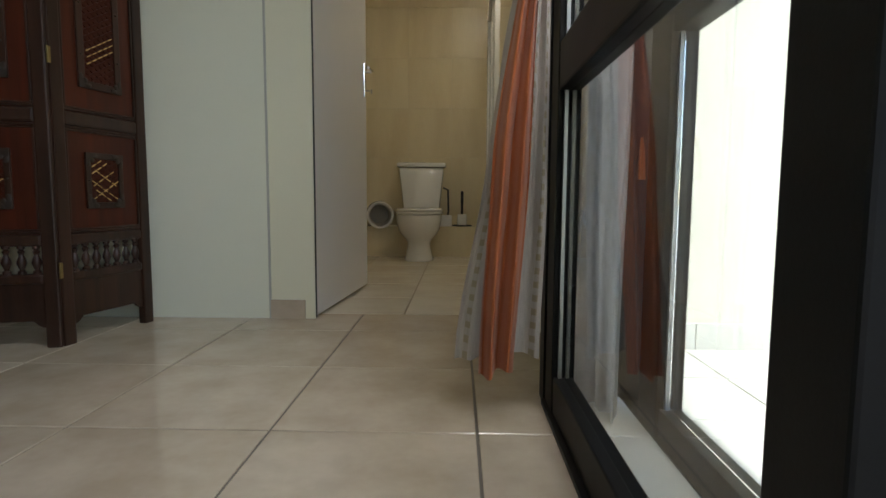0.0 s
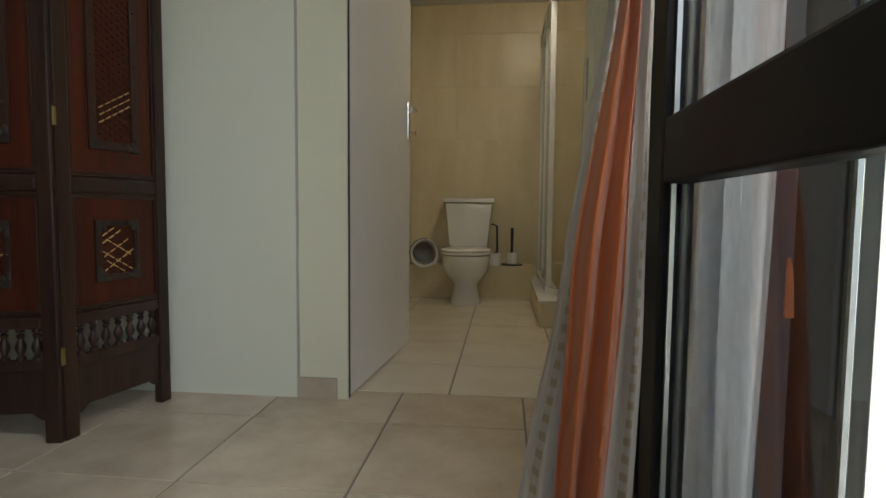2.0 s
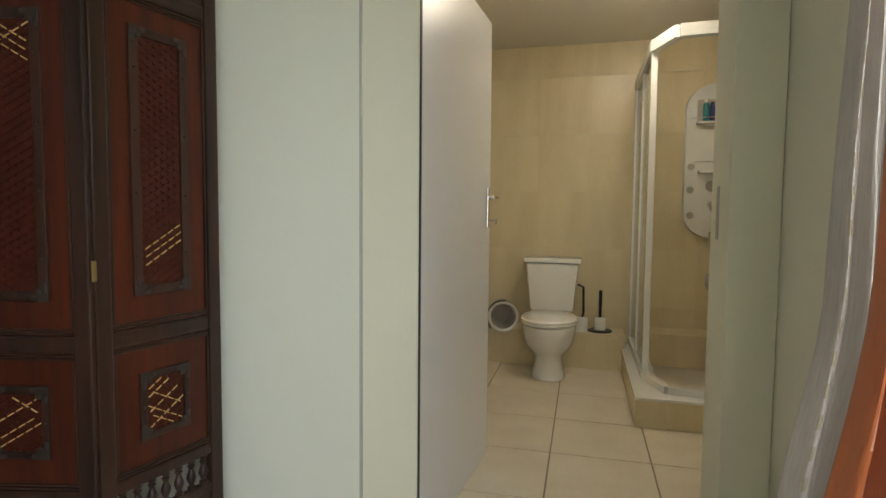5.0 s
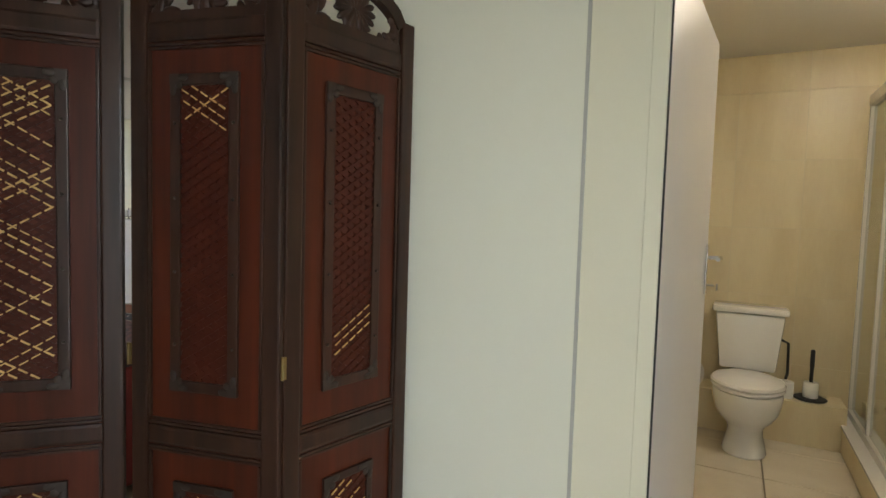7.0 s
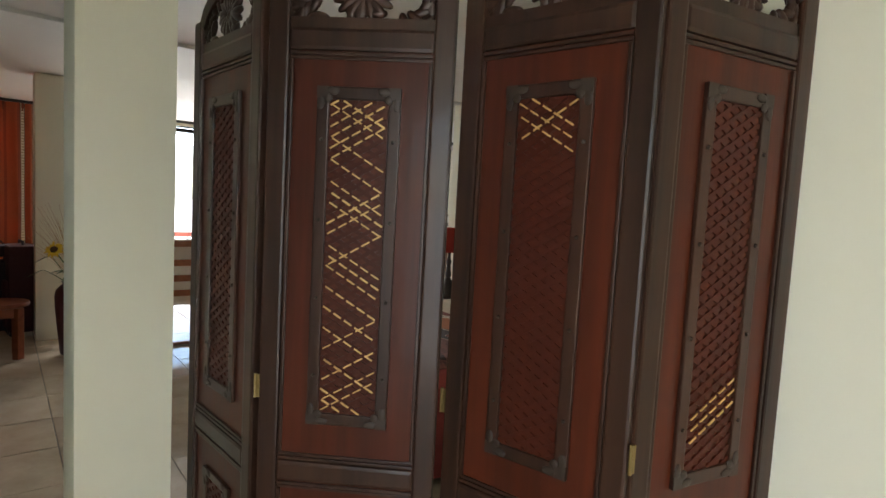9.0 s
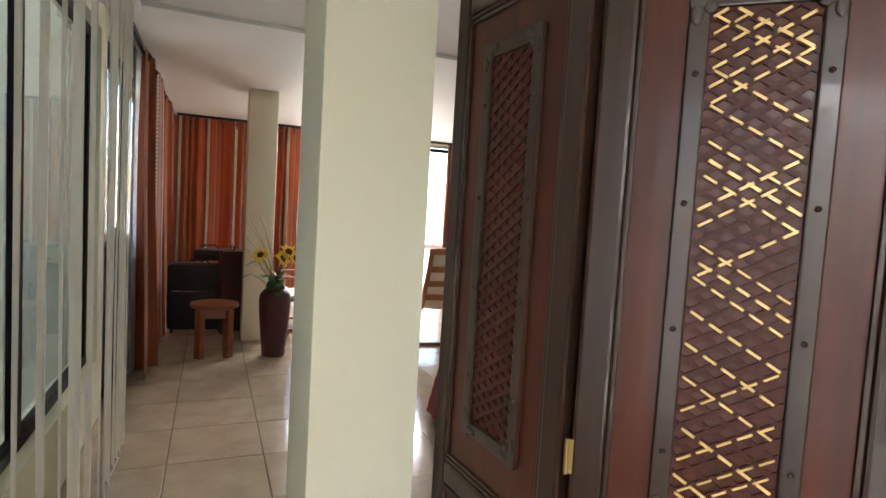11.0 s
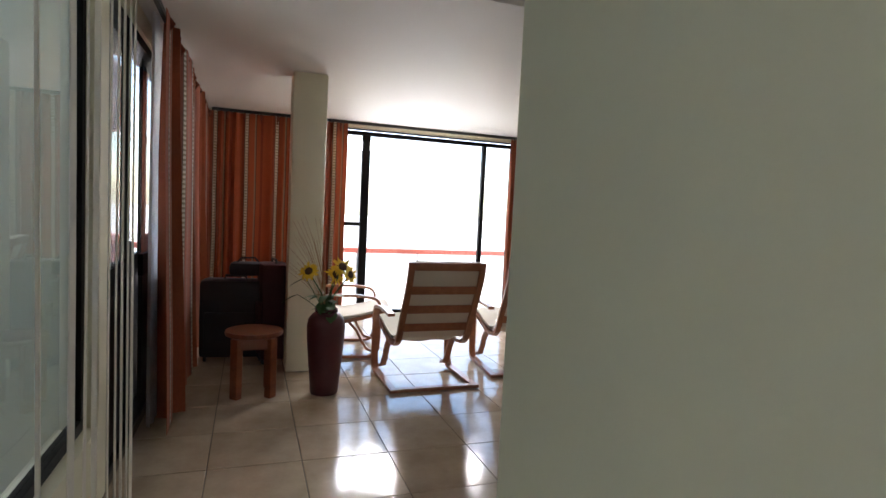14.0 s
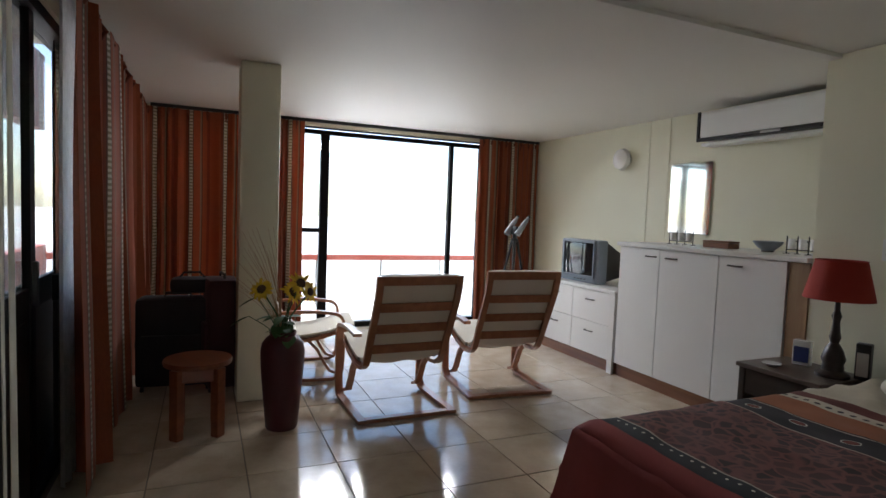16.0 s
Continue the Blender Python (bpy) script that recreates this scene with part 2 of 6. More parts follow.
setting("wall_door_jamb", box(bm_new(), 0.642, NEAR_R - 0.001, 3.10, W1 - 0.008, 0, 2.75, 0.006), M_WALL, "cream plastered jamb beside the bathroom door", "wall", True)
boxes("wall_stair_left", M_WALL, "cream wall beside the stairwell", "wall", (-0.55, WELL[0] - 0.002, -1.2, 1.28, -2.2, 2.75))
boxes("wall_stair_back", M_WALL, "cream wall behind the stairs", "wall", (-0.55, 0.9, -1.2, -1.06, -2.2, 2.75))
boxes("wall_stair_right", M_WALL, "cream wall under the sliding door", "wall", (0.605, 0.76, -1.06, 2.45, -2.2, -0.005))

# left window wall: low wall, window, sliding door, curtained window
boxes("wall_window", M_WALL, "cream wall under and round the blind-covered window", "wall",
      (-4.72, -0.55, LEFT - 0.16, LEFT, 0, 0.36), (-4.72, -0.55, LEFT - 0.16, LEFT, 2.28, CEIL + 0.3),
      (-1.10, -0.55, LEFT - 0.16, LEFT, 0.36, 2.28), (FAR - 0.15, -4.72, LEFT - 0.16, LEFT, 2.30, CEIL + 0.3),
      (-4.86, -4.72, LEFT - 0.16, LEFT, 0, 2.30))
# far wall
boxes("wall_west", M_WALL, "wall round the balcony window", "wall",
      (FAR - 0.15, FAR, LEFT - 0.16, RIGHT, 2.36, CEIL + 0.3),
      (FAR - 0.15, FAR, 5.32, RIGHT, 0, 2.36), (FAR - 0.15, FAR, LEFT - 0.16, 1.35, 0, 2.36))
# ceilings
boxes("ceiling", M_CEIL, "smooth off-white ceiling", "ceiling", (FAR - 0.1, -4.62, LEFT - 0.1, RIGHT + 0.1, CEIL, CEIL + 0.2),
      (-4.62, -1.66, LEFT - 0.1, HEAD_Y + 0.1, CEIL + 0.025, CEIL + 0.2))
boxes("ceiling_stair", M_CEIL, "off-white ceiling over the stair head", "ceiling", (-1.66, 0.9, -1.2, W1B, 2.75, 2.9), (-1.68, -1.62, LEFT, W1, CEIL + 0.2, 2.9))
boxes("ceiling_bathroom", M_CEIL, "white bathroom ceiling", "ceiling", (-0.6, 1.8, W1B - 0.02, 6.3, 2.50, 2.65))
# columns
setting("column_1", box(bm_new(), -2.425, -2.14, 2.075, 2.315, 0, CEIL + 0.06, 0.005), M_WALL, "cream plastered square column near the stairs", "column", True)
setting("column_2", box(bm_new(), -6.87, -6.61, 2.18, 2.45, 0, CEIL, 0.016), M_WALL, "cream plastered square column in the bedroom", "column", True)
# bathroom walls
boxes("wall_bath_back", M_BGROUT, "honey tiled bathroom back wall", "wall", (-0.6, 1.75, 6.16, 6.3, 0, 2.55))
boxes("wall_bath_left", M_BGROUT, "honey tiled bathroom side wall", "wall", (-0.6, -0.46, W1B, 6.16, 0, 2.55))
boxes("wall_bath_right", M_BGROUT, "honey tiled bathroom side wall", "wall", (1.62, 1.75, W1B, 6.16, 0, 2.55))
boxes("wall_bath_front", M_WALL, "painted wall inside the bathroom door", "wall", (0.91, 1.75, 3.33, W1B, 0, 2.55), (-0.6, -0.26, W1B - 0.006, W1B + 0.004, 0, 2.55))
boxes("bathroom_ledge", M_BTILE, "honey tiled low ledge along the bathroom wall", "ledge", (-0.46, 0.62, 5.90, 6.16, 0, 0.27))

# stairs
for k in range(8):
    y1 = 1.75 - 0.22 * k
    boxes("stair_step", M_FLOOR, "beige tiled stair step", "stairs", (WELL[0], WELL[1], y1 - 0.22, y1, -2.2, -0.18 * (k + 1)))
boxes("stair_floor", M_FLOOR, "beige tiled lower landing", "floor", (WELL[0], WELL[1], -1.06, -0.01, -2.2, -1.6))

# ---- more materials ----
M_SCREEN = wood("dark_rosewood", (0.048, 0.019, 0.010), (0.017, 0.008, 0.005), 0.36, coat=0.12, spec=0.35)
M_SCREENR = wood("red_brown_panel_wood", (0.084, 0.0165, 0.006), (0.040, 0.009, 0.004), 0.38, coat=0.05, spec=0.25)
M_LATTICE = material("woven_lattice_wood", (0.060, 0.011, 0.0045), 0.45, alt=(0.032, 0.007, 0.004), scale=30, grain=160, bump=0.3, spec=0.22)
M_IRON = material("aged_iron_strap", (0.040, 0.027, 0.019), 0.45, 0.15, alt=(0.020, 0.012, 0.009), scale=18, grain=140, bump=0.25)
M_GOLD = material("gilt_inlay", (0.66, 0.45, 0.17), 0.4, 0.3, alt=(0.42, 0.27, 0.09), scale=40, bump=0.1)
M_BEECH = wood("honey_beech", (0.40, 0.165, 0.075), (0.29, 0.11, 0.05), 0.35, axis=1, coat=0.25)
M_STOOLW = wood("orange_pine", (0.27, 0.075, 0.025), (0.18, 0.045, 0.015), 0.4, axis=0)
M_CUSHION = material("cream_canvas", (0.78, 0.74, 0.66), 0.85, alt=(0.70, 0.66, 0.57), scale=5, grain=260, bump=0.5)
M_VASE = material("maroon_glaze", (0.085, 0.016, 0.020), 0.48, alt=(0.06, 0.011, 0.014), scale=7, grain=60, bump=0.15, coat=0.05)
M_PETAL = material("yellow_petal", (0.80, 0.56, 0.03), 0.6, alt=(0.70, 0.42, 0.02), scale=20, bump=0.2)
M_SEED = material("brown_flower_disc", (0.09, 0.05, 0.02), 0.9, scale=60, bump=0.6)
M_LEAF = material("silk_leaf_green", (0.05, 0.12, 0.035), 0.55, alt=(0.03, 0.08, 0.02), scale=14, bump=0.3)
M_STRAW = material("dried_grass", (0.46, 0.30, 0.16), 0.8, alt=(0.36, 0.2, 0.1), scale=20, bump=0.1)
M_CASE = material("navy_nylon", (0.016, 0.017, 0.024), 0.75, alt=(0.024, 0.024, 0.032), scale=6, grain=300, bump=0.4)
M_CASER = material("burgundy_nylon", (0.05, 0.012, 0.018), 0.75, scale=6, grain=300, bump=0.4)
M_CUPB = material("white_melamine", (0.80, 0.79, 0.77), 0.3, alt=(0.77, 0.76, 0.74), scale=1.2, grain=120, bump=0.03)
M_PLINTH = wood("brown_plinth_wood", (0.25, 0.10, 0.045), (0.16, 0.06, 0.028), 0.45, axis=0)
M_TV = material("grey_tv_plastic", (0.20, 0.235, 0.28), 0.4, scale=8, grain=260, bump=0.15)
M_TVGLASS = material("dark_tv_glass", (0.02, 0.025, 0.028), 0.05, scale=3, bump=0.0, coat=0.6)
M_MIRROR = material("mirror_silver", (0.9, 0.92, 0.91), 0.02, 1.0, alt=(0.9, 0.92, 0.91), scale=1, bump=0.0)
M_DARKW = wood("near_black_wood", (0.035, 0.022, 0.017), (0.018, 0.011, 0.009), 0.4, axis=0)
M_SHADE = material("red_lamp_fabric", (0.40, 0.035, 0.02), 0.8, alt=(0.32, 0.025, 0.015), scale=8, grain=320, bump=0.4)
M_OPAL = material("opal_glass", (0.85, 0.83, 0.80), 0.25, scale=2, bump=0.0, coat=0.3)
M_BLUE = material("blue_bottle_plastic", (0.03, 0.30, 0.36), 0.3, scale=10, bump=0.0)
M_BLUE2 = material("navy_print", (0.03, 0.05, 0.22), 0.4, scale=30, bump=0.0)
M_OAK = wood("light_oak_side", (0.36, 0.22, 0.12), (0.26, 0.15, 0.08), 0.45)
M_SHOWERP = material("white_shower_acrylic", (0.78, 0.78, 0.76), 0.22, scale=3, bump=0.0, coat=0.3)
M_TRAY = material("grey_beige_tray", (0.55, 0.50, 0.42), 0.3, scale=5, grain=80, bump=0.05)


def cloth_stripes(name, cols, widths, through=0.35, dots=()):
    """Striped woven curtain: stripes run up and down, by the cloth's own width in metres; dots: stripes that are chequered."""
    m = bpy.data.materials.new(name)
    m.use_nodes = True
    n, l = m.node_tree.nodes, m.node_tree.links
    b = n["Principled BSDF"]
    uv = n.new("ShaderNodeUVMap")
    sep = n.new("ShaderNodeSeparateXYZ")
    l.new(uv.outputs[0], sep.inputs[0])
    total = sum(widths)
    mod = n.new("ShaderNodeMath")
    mod.operation = "FLOORED_MODULO"
    mod.inputs[1].default_value = total
    l.new(sep.outputs[0], mod.inputs[0])
    div = n.new("ShaderNodeMath")
    div.operation = "DIVIDE"
    div.inputs[1].default_value = total
    l.new(mod.outputs[0], div.inputs[0])
    ramp = n.new("ShaderNodeValToRGB")
    ramp.color_ramp.interpolation = "CONSTANT"
    pos = 0.0
    for k, (c, w) in enumerate(zip(cols, widths)):
        el = ramp.color_ramp.elements[k] if k < 2 else ramp.color_ramp.elements.new(pos / total)
        el.position, el.color = pos / total, (*c, 1)
        pos += w
    l.new(div.outputs[0], ramp.inputs[0])
    noise_n = n.new("ShaderNodeTexNoise")
    noise_n.inputs["Scale"].default_value = 220
    mp = n.new("ShaderNodeMapping")
    mp.inputs["Scale"].default_value = (1.0, 0.12, 1.0)
    l.new(uv.outputs[0], mp.inputs[0])
    l.new(mp.outputs[0], noise_n.inputs["Vector"])
    chk = n.new("ShaderNodeMath")
    chk.operation = "SINE"
    mulz = n.new("ShaderNodeMath")
    mulz.operation = "MULTIPLY"
    mulz.inputs[1].default_value = 190.0
    l.new(sep.outputs[1], mulz.inputs[0])
    l.new(mulz.outputs[0], chk.inputs[0])
    mix = n.new("ShaderNodeMix")
    mix.data_type = "RGBA"
    mix.blend_type = "MULTIPLY"
    mr = n.new("ShaderNodeMapRange")
    mr.inputs["To Min"].default_value, mr.inputs["To Max"].default_value = 0.72, 1.15
    l.new(noise_n.outputs["Fac"], mr.inputs["Value"])
    mix.inputs[0].default_value = 1.0
    l.new(ramp.outputs[0], mix.inputs[6])
    l.new(mr.outputs[0], mix.inputs[7])
    col = mix.outputs[2]
    if dots:
        lo, hi = dots
        a = n.new("ShaderNodeMath"); a.operation = "GREATER_THAN"; a.inputs[1].default_value = lo / total
        c = n.new("ShaderNodeMath"); c.operation = "LESS_THAN"; c.inputs[1].default_value = hi / total
        d = n.new("ShaderNodeMath"); d.operation = "GREATER_THAN"; d.inputs[1].default_value = 0.1
        e = n.new("ShaderNodeMath"); e.operation = "MULTIPLY"
        f = n.new("ShaderNodeMath"); f.operation = "MULTIPLY"
        l.new(div.outputs[0], a.inputs[0]); l.new(div.outputs[0], c.inputs[0]); l.new(chk.outputs[0], d.inputs[0])
        l.new(a.outputs[0], e.inputs[0]); l.new(c.outputs[0], e.inputs[1])
        l.new(e.outputs[0], f.inputs[0]); l.new(d.outputs[0], f.inputs[1])
        mx = n.new("ShaderNodeMix")
        mx.data_type = "RGBA"
        mx.inputs[7].default_value = (0.30, 0.24, 0.15, 1)
        l.new(f.outputs[0], mx.inputs[0])
        l.new(col, mx.inputs[6])
        col = mx.outputs[2]
    l.new(col, b.inputs["Base Color"])
    b.inputs["Roughness"].default_value = 0.75
    b.inputs["Sheen Weight"].default_value = 0.2
    bp = n.new("ShaderNodeBump")
    bp.inputs["Strength"].default_value = 0.3
    bp.inputs["Distance"].default_value = 0.001
    l.new(noise_n.outputs["Fac"], bp.inputs["Height"])
    l.new(bp.outputs[0], b.inputs["Normal"])
    if through:
        tr = n.new("ShaderNodeBsdfTranslucent")
        l.new(col, tr.inputs[0])
        ms = n.new("ShaderNodeMixShader")
        ms.inputs[0].default_value = through
        l.new(b.outputs[0], ms.inputs[1])
        l.new(tr.outputs[0], ms.inputs[2])
        l.new(ms.outputs[0], n["Material Output"].inputs[0])
    return m


RUST, DKRUST, CREAM, BROWN = (0.42, 0.105, 0.038), (0.29, 0.066, 0.028), (0.70, 0.62, 0.48), (0.15, 0.065, 0.036)
TAN = (0.34, 0.22, 0.13)
M_CURT = cloth_stripes("striped_rust_curtain", (RUST, DKRUST, BROWN, CREAM, BROWN, RUST, TAN, BROWN, RUST, DKRUST), (0.15, 0.03, 0.014, 0.05, 0.012, 0.09, 0.022, 0.014, 0.06, 0.04), 0.40, (0.194, 0.244))
M_CURTN = cloth_stripes("orange_brown_satin", ((0.44, 0.115, 0.029), (0.44, 0.115, 0.029)), (0.10, 0.08), 0.15)
M_SHEER = cloth_stripes("white_lining_cloth", ((0.88, 0.88, 0.88), (0.86, 0.86, 0.87)), (0.3, 0.3), 0.85)
M_BLIND = cloth_stripes("cream_blind_fabric", ((0.88, 0.84, 0.75), (0.85, 0.80, 0.71)), (0.3, 0.3), 0.55)
M_LINING = cloth_stripes("grey_patterned_lining", ((0.46, 0.40, 0.34), (0.42, 0.36, 0.30), (0.48, 0.42, 0.36)), (0.05, 0.03, 0.05), 0.15, (0.05, 0.08))
M_CURTN.node_tree.nodes["Principled BSDF"].inputs["Roughness"].default_value = 0.42


def curtain(name, p0, p1, z0, z1, folds, amp, mat, parent, seed=0, fullness=1.8, top_amp=0.6, label="", rows=14, wander=0.0):
    """A hanging pleated cloth from p0 to p1 in plan, with uneven folds and real thickness."""
    rnd = random.Random(seed)
    bm = bm_new()
    uvl = bm.loops.layers.uv.new("UVMap")
    a, b = Vector((*p0, 0)), Vector((*p1, 0))
    d = b - a
    length = d.length
    d.normalize()
    nrm = Vector((-d.y, d.x, 0))
    n = folds * 10
    ph = [rnd.uniform(-0.5, 0.5) for _ in range(folds + 2)]
    am = [rnd.uniform(0.45 if wander else 0.65, 1.45 if wander else 1.25) for _ in range(folds + 2)]
    grid = {}
    for side in (0, 1):
        for i in range(n + 1):
            u = i / n
            f = min(u * folds + wander * math.sin(2 * math.pi * (u * folds / 3.3 + ph[0])) + wander * 0.7 * math.sin(2 * math.pi * (u * folds / 5.1 + ph[1])), folds)
            f = max(f, 0.0)
            k = int(f)
            for j in range(rows + 1):
                v = j / rows
                w = amp * (am[k] * (1 - (f - k)) + am[k + 1] * (f - k)) * (1 + (top_amp - 1) * v)
                sway = 0.25 * amp * math.sin(3.1 * v + ph[k] * 4) * (1 - v)
                off = w * math.sin(2 * math.pi * (f + 0.12 * ph[k])) + sway + (0.0015 if side else -0.0015)
                jit = 0.012 * ph[k] * (1 - v)
                p = a + d * (u * length + jit + 0.006 * math.sin(9 * v + ph[k] * 6) * (1 - v)) + nrm * off
                lift = 0.012 * ph[k] if j == 0 else 0
                grid[side, i, j] = bm.verts.new((p.x, p.y, z0 + (z1 - z0) * v + lift))
    def face(vs, ids):
        f = bm.faces.new(vs)
        for lp, (i, j) in zip(f.loops, ids):
            lp[uvl].uv = (i / n * length * fullness, j / rows * (z1 - z0))
    for i in range(n):
        for j in range(rows):
            ids = ((i, j), (i + 1, j), (i + 1, j + 1), (i, j + 1))
            face([grid[(0, *q)] for q in ids], ids)
            face([grid[(1, *q)] for q in reversed(ids)], list(reversed(ids)))
    for i in range(n):
        for j in (0, rows):
            ids = ((i, j), (i + 1, j), (i + 1, j), (i, j))
            face([grid[0, i, j], grid[0, i + 1, j], grid[1, i + 1, j], grid[1, i, j]], ids)
    for j in range(rows):
        for i in (0, n):
            ids = ((i, j), (i, j + 1), (i, j + 1), (i, j))
            face([grid[0, i, j], grid[0, i, j + 1], grid[1, i, j + 1], grid[1, i, j]], ids)
    bmesh.ops.recalc_face_normals(bm, faces=bm.faces)
    return part(name, bm, mat, parent, label, smooth=True)


def clip(px, py, ang, x0, x1, z0, z1):
    """The stretch of a slanting line through (px, py) inside a rectangle."""
    c, s = math.cos(ang), math.sin(ang)
    t0, t1 = -9.0, 9.0
    for p, dd, lo, hi in ((px, c, x0, x1), (py, s, z0, z1)):
        ta, tb = sorted(((lo - p) / dd, (hi - p) / dd))
        t0, t1 = max(t0, ta), min(t1, tb)
    return (t0, t1) if t1 - t0 > 0.012 else None


def bar(bm, p, q, y, w, h):
    """A flat strip from p to q in the panel's plane (x, z)."""
    dx, dz = q[0] - p[0], q[1] - p[1]
    ln = math.hypot(dx, dz)
    m = Matrix.Translation(((p[0] + q[0]) / 2, y, (p[1] + q[1]) / 2)) @ Matrix.Rotation(-math.atan2(dz, dx), 4, "Y") @ Matrix.Diagonal((ln, h, w, 1))
    bmesh.ops.create_cube(bm, size=1, matrix=m)


# ---- folding screen ----
PW = 0.425


def bmesh_ball(x, y, z, r):
    bm = bm_new()
    bmesh.ops.create_icosphere(bm, subdivisions=1, radius=r, matrix=Matrix.Translation((x, y, z)))
    return bm


def screen_panel(parent, m, gold_seed, gold_share, hinge=True):
    panel = finish("panel", box(bm_new(), 0.004, 0.052, -0.016, 0.016, 0.0, 1.90, 0.006), M_SCREEN)
    panel.parent, panel.matrix_basis = parent, m
    part("stile", box(bm_new(), PW - 0.052, PW - 0.004, -0.016, 0.016, 0.0, 1.90, 0.006), M_SCREEN, panel)
    for z0, z1 in ((0.775, 0.825), (1.765, 1.815), (0.355, 0.395), (0.225, 0.26)):
        part("rail", box(bm_new(), 0.05, PW - 0.05, -0.014, 0.014, z0, z1, 0.009), M_SCREEN, panel)
    # fine stepped mouldings round the sunk boards
    for z0, z1 in ((0.825, 1.765), (0.395, 0.775)):
        part("board", box(bm_new(), 0.05, PW - 0.05, -0.006, 0.006, z0 - 0.004, z1 + 0.004), M_SCREENR, panel)
        for k in range(2):
            for z in (z1 - 0.006 - 0.009 * k, z0 + 0.006 + 0.009 * k):
                part("moulding", box(bm_new(), 0.053, PW - 0.053, -0.0125 + 0.002 * k, -0.0055, z - 0.0035, z + 0.0035, 0.0015), M_SCREEN, panel)
        for x in (0.057, PW - 0.057):
            part("moulding", box(bm_new(), x - 0.004, x + 0.004, -0.0125, -0.0055, z0 + 0.02, z1 - 0.02, 0.002), M_SCREEN, panel)
    for z0, z1, big in ((0.945, 1.66, 1), (0.505, 0.665, 0)):
        x0, x1, band = (0.146, PW - 0.146, 0.028) if big else (0.150, PW - 0.150, 0.022)
        for s in (-1, 1):
            bm = bm_new()
            ya, yb = (0.005, 0.014) if s > 0 else (-0.014, -0.005)
            for q in ((x0 - band, x0, z0 - band, z1 + band), (x1, x1 + band, z0 - band, z1 + band), (x0, x1, z0 - band, z0), (x0, x1, z1, z1 + band)):
                box(bm, q[0], q[1], ya, yb, q[2], q[3], 0.003)
            part("lattice_frame", bm, M_SCREEN, panel)
        # lobed iron corners and rivets on the side that faces the stairs
        for sx, cx in ((1, x0 - band), (-1, x1 + band)):
            for sz, cz in ((1, z0 - band), (-1, z1 + band)):
                bm = bm_new()
                at = lambda px, pz: Matrix.Translation((cx + sx * px, -0.0145, cz + sz * pz))
                bmesh.ops.create_cube(bm, size=1, matrix=at(0.014, 0.014) @ Matrix.Diagonal((0.027, 0.003, 0.027, 1)))
                for px, pz, ln, ht in ((0.036, 0.010, 0.016, 0.009), (0.010, 0.036, 0.009, 0.016), (0.027, 0.027, 0.010, 0.010)):
                    bmesh.ops.create_icosphere(bm, subdivisions=2, radius=1, matrix=at(px, pz) @ Matrix.Diagonal((ln, 0.0028, ht, 1)))
                part("corner_bracket", bm, M_IRON, panel, "lobed dark iron corner")
        count = 4 if big else 1
        for k in range(count):
            zz = z0 + (z1 - z0) * (k + 0.5) / count
            for xx in (x0 - band / 2, x1 + band / 2):
                part("rivet", bmesh_ball(xx, -0.0145, zz, 0.0048), M_IRON, panel)
        # woven lattice on both faces, gilt ribbons threaded over and under it in front
        rnd = random.Random(gold_seed + big)
        step = 0.024
        for s in (-1, 1):
            lat = bm_new()
            for slope in (31, 149):
                ang = radians(slope)
                c, sn = math.cos(ang), math.sin(ang)
                for k in range(int((z1 - z0 + 0.2) / step)):
                    zc = z0 - 0.1 + k * step
                    seg = clip((x0 + x1) / 2, zc, ang, x0, x1, z0, z1)
                    if not seg:
                        continue
                    pt = lambda t: ((x0 + x1) / 2 + c * t, zc + sn * t)
                    bar(lat, pt(seg[0]), pt(seg[1]), s * (0.0082 if slope < 90 else 0.0074), 0.009, 0.0035)
                    if s < 0 and rnd.random() < gold_share(zc, z0, z1, slope > 90):
                        pts, t = [], seg[0] + 0.003 + rnd.uniform(0, 0.012)
                        while t < seg[1] - 0.022:
                            for dt, dep in ((0.0, 0.0105), (0.002, 0.0114), (0.019, 0.0114), (0.021, 0.0105), (0.0225, 0.004), (0.0275, 0.004)):
                                px, pz = pt(t + dt)
                                pts.append((px, -dep, pz))
                            t += 0.029
                        if len(pts) > 4:
                            part("gilt_ribbon", sweep(bm_new(), pts[:-2], 0.0016, rnd.uniform(0.0030, 0.0046), (0, 1, 0)), M_GOLD, panel)
            part("lattice", lat, M_LATTICE, panel)
    for k in range(7):
        x = 0.05 + (PW - 0.10) * (k + 0.5) / 7
        part("baluster", lathe(bm_new(), [(0.013, 0.258), (0.013, 0.268), (0.007, 0.274), (0.010, 0.282), (0.0155, 0.297), (0.013, 0.310), (0.007, 0.326), (0.012, 0.338), (0.006, 0.343), (0.012, 0.348), (0.012, 0.358)], 12, x), M_SCREEN, panel, smooth=True)
    # low skirt with bracketed ends
    bm = bm_new()
    xs = [0.05 + (PW - 0.1) * k / 24 for k in range(25)]
    zb = [0.072 + 0.022 * min(1.0, max(0.0, 5.0 * math.sin(math.pi * k / 24) - 0.9)) for k in range(25)]
    for (xa, za), (xb, z2) in zip(zip(xs, zb), zip(xs[1:], zb[1:])):
        v = [bm.verts.new(c) for c in ((xa, -0.007, za), (xb, -0.007, z2), (xb, -0.007, 0.23), (xa, -0.007, 0.23), (xa, 0.007, za), (xb, 0.007, z2), (xb, 0.007, 0.23), (xa, 0.007, 0.23))]
        for q in ((0, 1, 2, 3), (7, 6, 5, 4), (0, 4, 5, 1), (3, 2, 6, 7)):
            bm.faces.new([v[i] for i in q])
